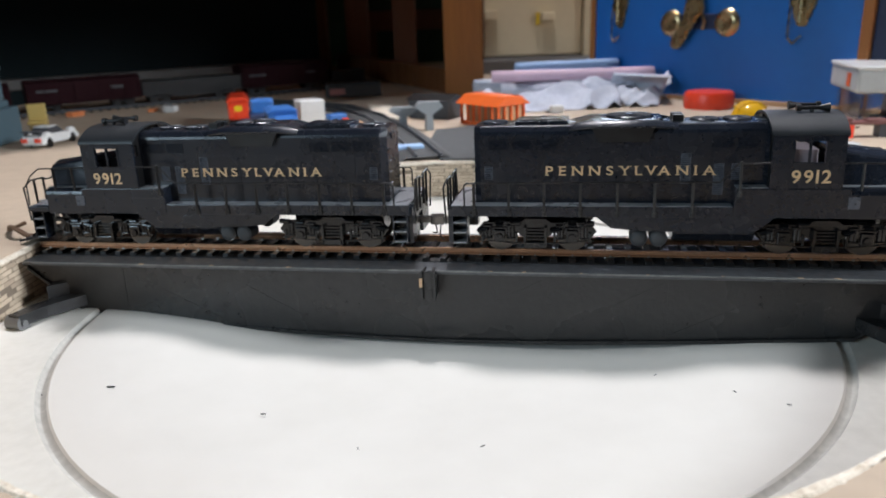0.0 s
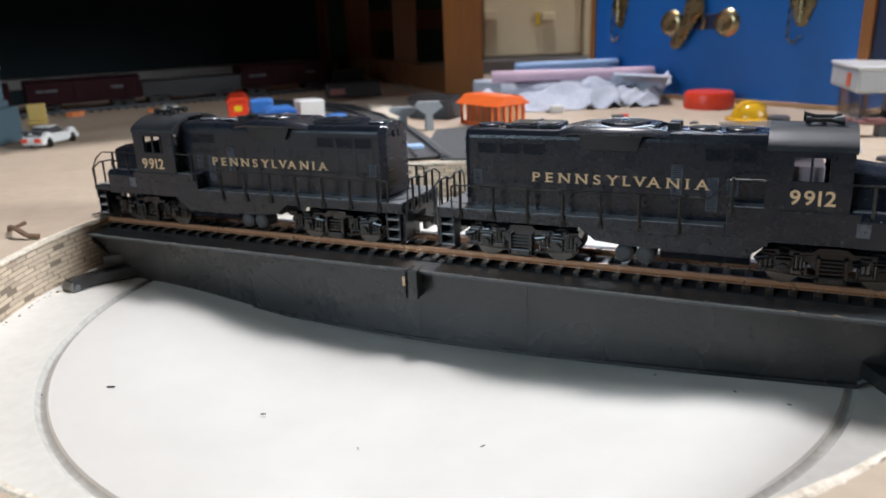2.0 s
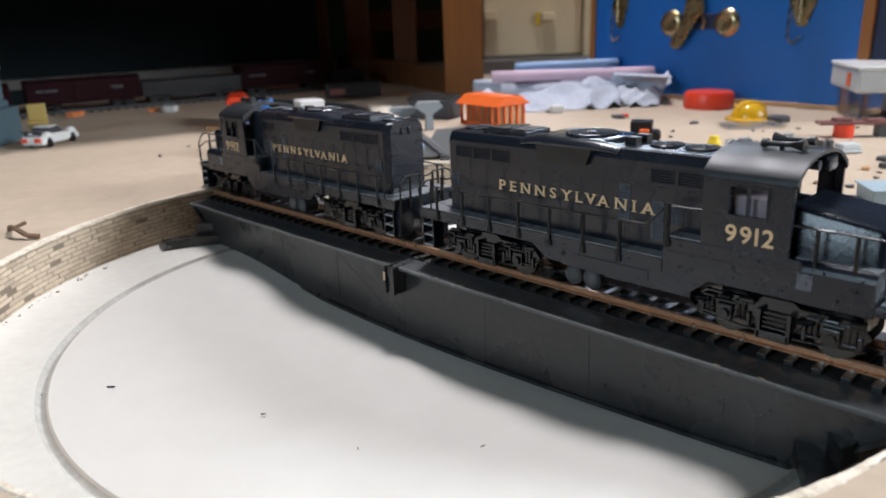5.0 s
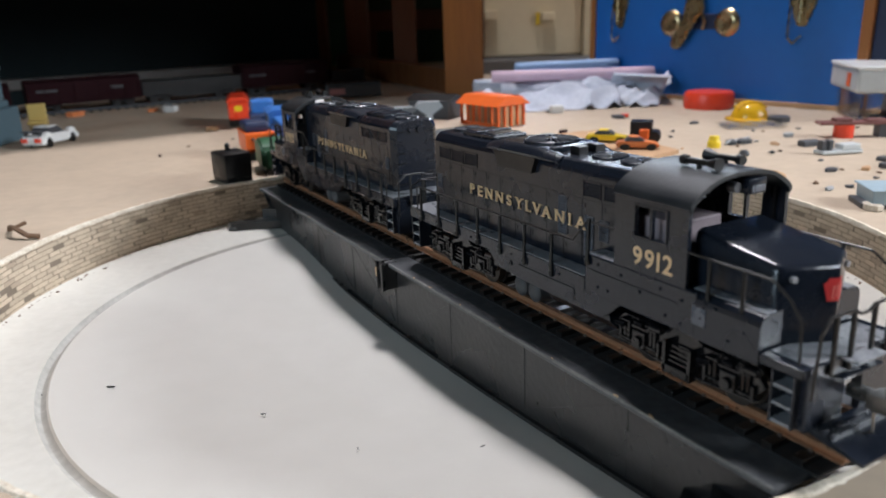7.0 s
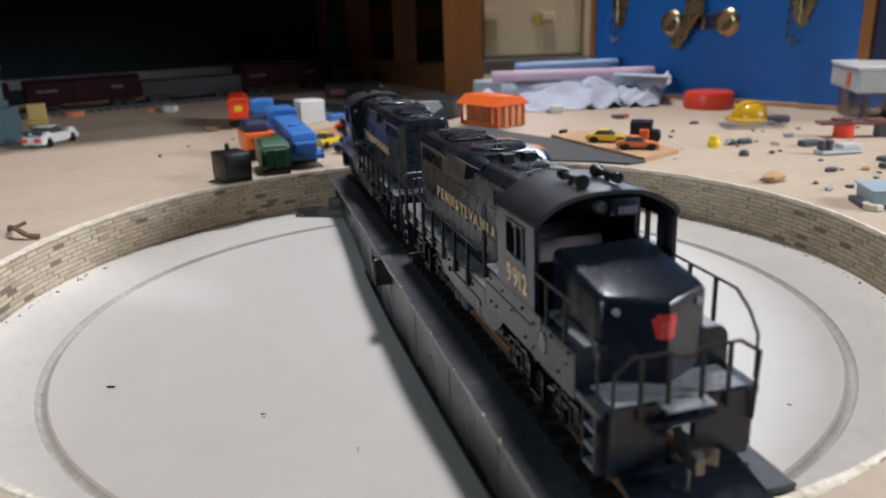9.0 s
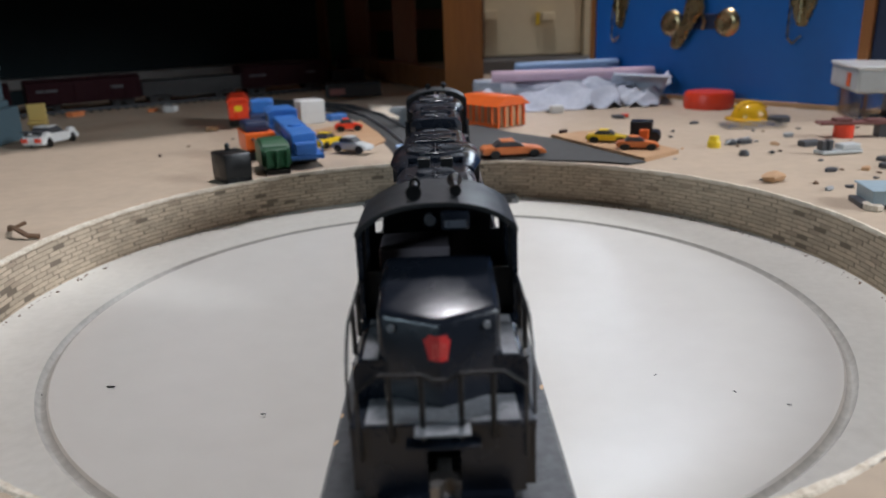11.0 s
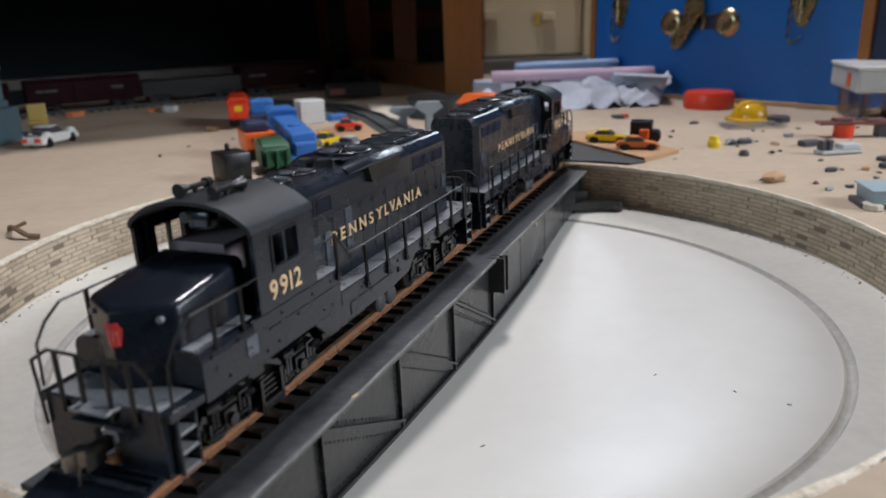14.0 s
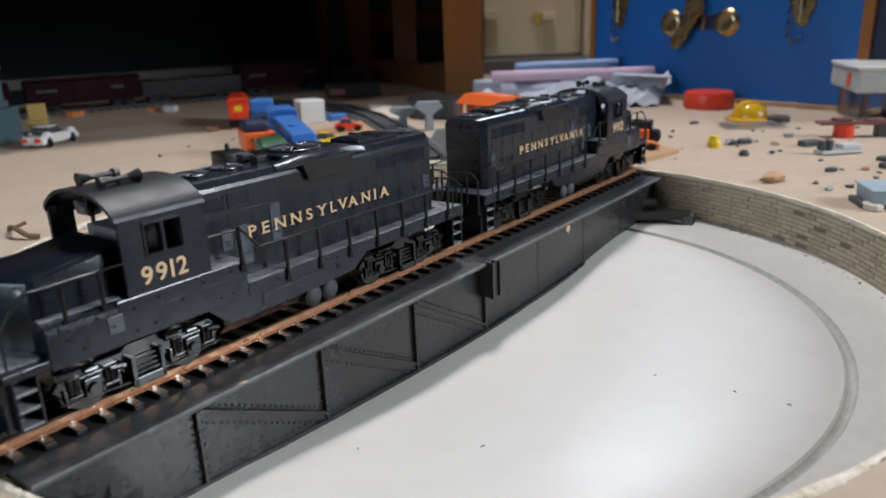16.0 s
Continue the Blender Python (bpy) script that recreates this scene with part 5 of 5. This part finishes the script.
def round_things():
    t = thing("red_tub", "round bright red plastic tub", "tub", at=place(267, 420, TOP) @ Matrix.Scale(0.9, 4))
    bm = B()
    lathe(bm, [(25, 0), (25.6, 1.5), (25.6, 15), (24, 17.4), (21, 17.8), (0.1, 17)], 44)
    part("cap", bm, "bright_red", t, smooth=True)
    bm = B()
    for k in range(40):
        a = k * 6.283185 / 40
        rod(bm, (25.5 * math.cos(a), 25.5 * math.sin(a), 1.5), (25.5 * math.cos(a), 25.5 * math.sin(a), 14), 0.5, 5)
    tagged(part("ridges", bm, "bright_red", t), kind="stuff")
    t = thing("yellow_helmet", "amber yellow toy hard hat", "toy helmet", at=place(272, 335, TOP) @ Matrix.Diagonal((0.9, 0.9, 1.05, 1)))
    bm = B()
    lathe(bm, [(22, 0), (22.5, 1.0), (17, 2.2), (16, 6), (13, 10.5), (7.5, 13.2), (0.1, 14)], 36)
    part("shell", bm, "amber", t, smooth=True)
    bm = B()
    for o in (-5, 0, 5):
        wire(bm, [(-13.5, o, 9.6), (-7.5, o, 13), (0, o, 14.2), (7.5, o, 13), (13.5, o, 9.6)], 1.1)
    part("crest", bm, "amber", t)
    bm = B()
    lathe(bm, [(9, 0), (9, 4), (7, 5)], 18)
    solid("black_disc", bm, "darkgrey", "small black disc beside the toy helmet", "disc", at=place(289, 316, TOP), smooth=True)
    # clear container with a white lid
    t = thing("plastic_container", "clear plastic container with a white lid", "container", at=place(388, 316, TOP, -14))
    bm = B()
    box(bm, -44, 60, -40, 40, 24, 43, 2.5)
    part("lid", bm, "lightgrey", t, "pale grey-white lid block")
    bm = B()
    box(bm, -45, 61, -41, 41, 42.5, 45.5, 1.2)
    part("top", bm, "white", t)
    bm = B()
    box(bm, -10, 24, -14, 6, 45.5, 45.9)
    part("print_bar", bm, "grey", t)
    bm = B()
    box(bm, -44.6, -43.8, -22, -12, 28, 39)
    part("label", bm, "orange", t, "small orange label")
    for x0, x1 in ((-38, -22), (-12, 10), (22, 50)):
        bm = B()
        box(bm, x0, x1, -36, 36, 0, 24.5, 1.5)
        part("foot", bm, "clear", t, "clear plastic foot")


def oddments():
    # loose board with three toy vehicles on it
    t = thing("tan_board", "thin tan wooden board lying on the table", "board", at=place(0, 0, TOP))
    bm = B()
    prism(bm, [(90, 272), (128, 288), (164, 190), (134, 165)], "z", 0.2, 3.0)
    part("plank", bm, "tan", t)
    toy_car("yellow", 125, 230, -20, "yellow toy car on the tan board", 31, z=3, tall=0.65)
    toy_car("rust_orange", 138, 198, -12, "orange toy car on the tan board", 29, z=3, tall=0.65)
    toy_car("rust_orange", 52, 198, 4, "orange toy car by the pit", 44, z=1.5)
    t = thing("toy_truck", "black toy truck with an orange driver block", "toy truck", at=place(149, 226, TOP + 3, -20) @ Matrix.Scale(0.85, 4))
    bm = B()
    box(bm, -10, 8, -8, 8, 3, 18, 1)
    part("body", bm, "black", t)
    bm = B()
    box(bm, -2, 6, -12, -8, 4, 12, 1)
    part("driver_block", bm, "orange", t)
    bm = B()
    rod(bm, (10, -9, 5), (10, 9, 5), 5, 14)
    rod(bm, (-7, -9, 3.5), (-7, 9, 3.5), 3.5, 14)
    part("wheels", bm, "black", t)
    # tan card with small cars left of the track
    bm = B()
    prism(bm, [(-122, 330), (-60, 420), (-20, 330), (-60, 235)], "z", 0.2, 1.6)
    solid("tan_card", bm, "tan", "thin tan card lying on the table", "card", at=place(0, 0, TOP))
    toy_car("yellow", -84, 262, 60, "yellow toy car beside the blue engine", 30, z=1.6)
    toy_car("bright_red", -76, 338, 10, "red toy car on the tan card", 24, z=1.6)
    toy_car("lightgrey", -62, 236, -30, "silver grey toy car on the tan card", 31, z=1.6)
    bm = B()
    box(bm, -12, 12, -12, 12, 0, 22, 1.2)
    solid("white_crate", bm, "white", "small white plastic crate", "crate", at=place(-121, 412, TOP, 24))
    bm = B()
    box(bm, -9, 9, -7, 7, 0, 6, 1)
    solid("blue_block", bm, "toy_blue", "small blue plastic block", "toy block", at=place(-98, 425, TOP, 30))
    bm = B()
    box(bm, -9, 9, -7, 7, 0, 12, 1)
    solid("red_block", bm, "bright_red", "small red plastic block", "toy block", at=place(-145, 430, TOP, 10))
    bm = B()
    box(bm, -10, 10, -5, 5, 0, 5, 1)
    solid("blue_block", bm, "paleblue", "small pale blue plastic block", "toy block", at=place(-20, 236, TOP, 10))
    toy_car("white", -331, 332, 80, "white toy sports car with red tail lights", 50, tail=True, tall=1.2)
    t = thing("yellow_chair", "small yellow toy seat", "toy chair", at=place(-375, 400, TOP, 20))
    bm = B()
    box(bm, -8, 8, -1.5, 1.5, 0, 28, 1)
    box(bm, -8, 8, -14, -1.5, 10, 13, 1)
    part("seat", bm, "straw", t)
    # slate blue tower
    t = thing("toy_tower", "slate blue plastic toy tower", "toy tower", at=place(-393, 350, TOP))
    tiers = [(19, 0, 30), (14, 30, 36), (12, 36, 62), (13.5, 62, 66), (8, 66, 80), (4, 80, 90), (1.2, 90, 108)]
    for w, z0, z1 in tiers:
        bm = B()
        box(bm, -w, w, -w, w, z0, z1, min(1.0, w * 0.3))
        tier = part("tier", bm, "tower", t)
        if w > 9 and z1 - z0 > 20:
            for k in range(4):
                bm = B()
                box(bm, -w + 2 + k * w * 0.48, -w + 4.5 + k * w * 0.48, -w - 0.8, -w + 0.5, z0 + 2, z1 - 2)
                part("pilaster", bm, "tower", tier)
    # right-hand clutter
    bm = B()
    lathe(bm, [(4.4, 0), (4.6, 4), (3.6, 5.2), (3.4, 8), (0.1, 8.4)], 16)
    solid("yellow_token", bm, "yellow", "small yellow plastic playing piece", "token", at=place(195, 209, TOP), smooth=True)
    t = thing("wheel_set", "small grey tangle of model wheel parts", "model parts", at=place(216, 218, TOP, 15) @ Matrix.Scale(0.8, 4))
    bm = B()
    wire(bm, [(-16, -3, 2), (-8, 0, 4), (0, 2, 3), (10, 0, 5), (14, 4, 2)], 1.3)
    part("axle", bm, "grey", t)
    for x in (-7, 4, 9):
        bm = B()
        lathe(bm, [(5, 0), (5, 3), (2, 4.5)], 12)
        part("wheel", bm, "darkgrey", t, at=place(x, 1, 0.5))
    bm = B()
    lathe(bm, [(4, 0), (4.6, 2), (3, 5)], 9)
    solid("nut", bm, "darkgrey", "small dark plastic nut", "nut", at=place(203, 176, TOP) @ Matrix.Scale(0.75, 4))
    t = thing("flatbed", "grey toy flatbed with two pegs", "toy truck", at=place(262, 172, TOP, 8) @ Matrix.Scale(0.72, 4))
    bm = B()
    box(bm, -18, 22, -7, 7, 1, 4, 0.6)
    part("bed", bm, "lightgrey", t)
    bm = B()
    box(bm, 2, 20, -6, 6, 4, 9, 0.8)
    part("box", bm, "lightgrey", t)
    for x in (-15, -8):
        bm = B()
        box(bm, x - 2.3, x + 2.3, -4, 4, 4, 13, 0.7)
        part("peg", bm, "darkgrey", t)
    t = thing("brown_plank", "reddish brown model plank resting on a red reel", "model part", at=place(305, 232, TOP, -6))
    bm = B()
    box(bm, -25, 27, -6, 6, 9.5, 11.6, 0.6)
    box(bm, -14, -2, -4, 5, 11.4, 14.0, 0.8)
    box(bm, 8, 22, -5, 3, 11.4, 13.2, 0.7)
    part("plank", bm, "redbrown", t)
    bm = B()
    lathe(bm, [(7, 0), (7, 9), (4.5, 9.5)], 18)
    part("reel", bm, "bright_red", t, "bright red reel", at=place(-6, 0, 0))
    bm = B()
    box(bm, 17, 25, -5, 5, 0, 9.6)
    part("support", bm, "darkgrey", t)
    bm = B()
    box(bm, -10, 10, -5, 5, 0, 6, 1)
    solid("dark_block", bm, "darkgrey", "small dark plastic block", "toy block", at=place(259, 202, TOP, 14) @ Matrix.Scale(0.7, 4))
    t = thing("walnut_piece", "pale brown crumbled foam piece on the pit lip", "foam piece", at=place(188, 99, TOP, 20) @ Matrix.Scale(0.8, 4))
    bm = B()
    bmesh.ops.create_icosphere(bm, subdivisions=3, radius=1)
    for v in bm.verts:
        n = 1 + 0.35 * noise.noise(v.co * 1.8 + Vector((4, 1, 2)))
        v.co = Vector((v.co.x * 9 * n, v.co.y * 5 * n, max(0, 3.4 + v.co.z * 4 * n)))
    part("lump", bm, "tan", t, smooth=True)
    t = thing("gondola_wagon", "pale blue grey toy gondola wagon near the pit", "toy wagon", at=place(236, 40, TOP, -10) @ Matrix.Diagonal((1, 1, 0.75, 1)))
    bm = B()
    box(bm, -28, 40, -11, 11, 3, 11.5, 0.8)
    part("body", bm, "bluegrey", t)
    bm = B()
    box(bm, -29, 41, -12, 12, 11.3, 12.8, 0.5)
    part("rim", bm, "bluegrey", t)
    bm = B()
    box(bm, -32, 40, -9, 9, 0, 3.6, 0.5)
    part("underframe", bm, "darkgrey", t)
    for x, y, r, mat, label in ((232, 120, 5, "darkgrey", "small black plastic scrap"), (253, 121, 4.5, "tan", "small tan scrap"), (268, 124, 7, "darkgrey", "small dark scrap"), (279, 146, 6, "darkgrey", "small dark scrap"), (103, 293, 6, "maroon", "small brown scrap"), (166, 368, 7, "darkgrey", "small dark scrap"), (174, 376, 6, "bright_red", "small red scrap"), (219, 319, 5, "darkgrey", "small dark scrap"), (112, 424, 4, "darkgrey", "small dark scrap"), (208, 76, 4, "grey", "small grey scrap"), (262, 241, 6, "grey", "small grey scrap"), (-207, 381, 8, "tan", "small tan scrap"), (-302, 546, 14, "white", "small white scrap"), (-322, 548, 8, "rust_orange", "small orange scrap"), (-401, 530, 12, "rust_orange", "small orange scrap"), (208, 34, 7, "plaster", "torn plaster scrap")):
        bm = B()
        rng = random.Random(int(x * 7 + y))
        n = 9
        pts = [(r * rng.uniform(0.5, 1.2) * math.cos(k * 6.283185 / n), 0.6 * r * rng.uniform(0.5, 1.2) * math.sin(k * 6.283185 / n)) for k in range(n)]
        prism(bm, pts, "z", 0, r * 0.45)
        bmesh.ops.bevel(bm, geom=list(bm.edges), offset=0.4, segments=1, affect="EDGES")
        solid("scrap", bm, mat, label + " lying on the table", "scrap", "loose scraps", at=place(x, y, TOP, rng.uniform(0, 180)))
    rng = random.Random(21)
    crumbs = [(rng.uniform(150, 330), rng.uniform(95, 330)) for _ in range(34)] + [(rng.uniform(-250, -30), rng.uniform(235, 330)) for _ in range(4)] + [(rng.uniform(205, 250), rng.uniform(50, 100)) for _ in range(6)]
    for x, y in crumbs:
        if math.hypot(x - CX, y - CY) < PIT_R + 12:
            continue
        size, mat = rng.uniform(0.9, 2.8), rng.choice(("darkgrey", "darkgrey", "twig", "maroon", "grey", "tan"))
        bm = B()
        bmesh.ops.create_icosphere(bm, subdivisions=1, radius=1)
        for v in bm.verts:
            k = size * rng.uniform(0.6, 1.15)
            v.co = Vector((v.co.x * k * 1.4, v.co.y * k, max(0, (v.co.z + 0.55) * k * 0.6)))
        solid("scrap", bm, mat, "tiny broken crumb lying on the table", "scrap", "loose crumbs", at=place(x, y, TOP, rng.uniform(0, 180)))
    bm = B()
    grid = [[bm.verts.new((i * 5 - 25, j * 5 - 15, 1.2 + 3.2 * abs(noise.noise(Vector((i * 0.6, j * 0.7, 3)))))) for j in range(7)] for i in range(11)]
    for i in range(10):
        for j in range(6):
            bm.faces.new((grid[i][j], grid[i + 1][j], grid[i + 1][j + 1], grid[i][j + 1]))
    solid("film_scrap", bm, "clear", "crumpled clear plastic film", "plastic film", at=place(258, 296, TOP))
    bm = B()
    wire(bm, [(-12, 14, 1), (-7, 6, 4), (-2, 1, 5), (6, -3, 2), (11, -2, 1.2)], 1.3)
    wire(bm, [(-2, 1, 5), (3, 3, 7)], 0.9)
    solid("twig", bm, "twig", "bent brown twig lying beside the pit", "twig", at=place(-203, 38, TOP))
    # flecks on the pit floor
    for x, y, r in ((-120, -67, 1.5), (-62, -85, 1.0), (10, -110, 0.8), (-28, -109, 0.6), (75, -67, 0.7), (109, -97, 0.7), (96, -86, 0.7), (49, 49, 1.2), (58, 60, 0.7), (-142, -72, 0.6)):
        bm = B()
        box(bm, -r * 0.9, r * 0.9, -r * 0.25, r * 0.25, 0, 0.25, 0.03)
        rr = math.hypot(x - CX, y - CY)
        solid("fleck", bm, "black", "tiny dark fleck on the pit floor", "fleck", "flecks", at=place(x, y, pit_height(rr) + 0.02, x * 3))


def tracks():
    """Grey roadbed and rails that lead to the pit from the back."""
    bm = B()
    path = [(-215, 596), (-150, 560), (-95, 500), (-60, 420), (-34, 330), (-18, 260), (-6, 198)]
    rows = []
    for i, (x, y) in enumerate(path):
        a, b = path[max(i - 1, 0)], path[min(i + 1, len(path) - 1)]
        d = Vector((b[0] - a[0], b[1] - a[1])).normalized()
        n = Vector((-d.y, d.x))
        rows.append((Vector((x, y)), n))
    ring = [[bm.verts.new((p.x + n.x * w, p.y + n.y * w, z)) for w, z in ((-20, 0.1), (-15, 2.4), (15, 2.4), (20, 0.1))] for p, n in rows]
    for a, b in zip(ring[:-1], ring[1:]):
        for j in range(3):
            bm.faces.new((a[j], a[j + 1], b[j + 1], b[j]))
    bmesh.ops.recalc_face_normals(bm, faces=bm.faces)
    t = thing("lead_track", "curved grey model track leading to the pit", "model track", at=place(0, 0, TOP))
    part("roadbed", bm, "asphalt", t)
    for w in (-8.5, 8.5):
        bm = B()
        pts = [(p.x + n.x * w, p.y + n.y * w, 3.6) for p, n in rows]
        strip(bm, pts, 0.9)
        part("rail", bm, "grille", t)
    bm = B()
    prism(bm, [(2, 196), (-8, 250), (0, 330), (36, 348), (62, 300), (92, 262), (134, 163), (122, 158), (100, 170), (50, 188)], "z", 0.2, 1.4)
    solid("road_mat", bm, "asphalt", "dark grey roadbed mat beside the pit", "road mat", at=place(0, 0, TOP))
    bm = B()
    prism(bm, [(-74, 515), (-48, 500), (-30, 400), (-42, 395), (-66, 460)], "z", 0.2, 4.0)
    solid("plaster_strip", bm, "plaster", "pale plaster strip beside the track", "plaster strip", at=place(0, 0, TOP))


# ---------------------------------------------------------------- assembly
table()
pit_wall = pit()
grit()
room()
wooden_stand()
green_boards()
trunk()
cabinet()
freight_cars()
toy_train()
orange_building()
papers()
round_things()
tracks()
oddments()
turntable = bridge()
loco_a = locomotive()
loco_b = copy_thing(loco_a, Matrix())
bricks(pit_wall)


def heading(t):
    """The bridge's angle in degrees at t seconds."""
    return -11.526 - 7.08229 * t - 0.0014871 * t * t - 0.00056315 * t ** 3


def motions():
    spans = [i * 0.25 for i in range(65)]
    turns = [(s, LEAN @ pose(0, 0, 0, 0, 0, heading(s))) for s in spans]
    walk(turntable, turns)
    walk(loco_a, [(s, m @ place(-0.8, 0, RAIL)) for s, m in turns])
    walk(loco_b, [(s, m @ place(-0.8, 0, RAIL, 180)) for s, m in turns])


motions()
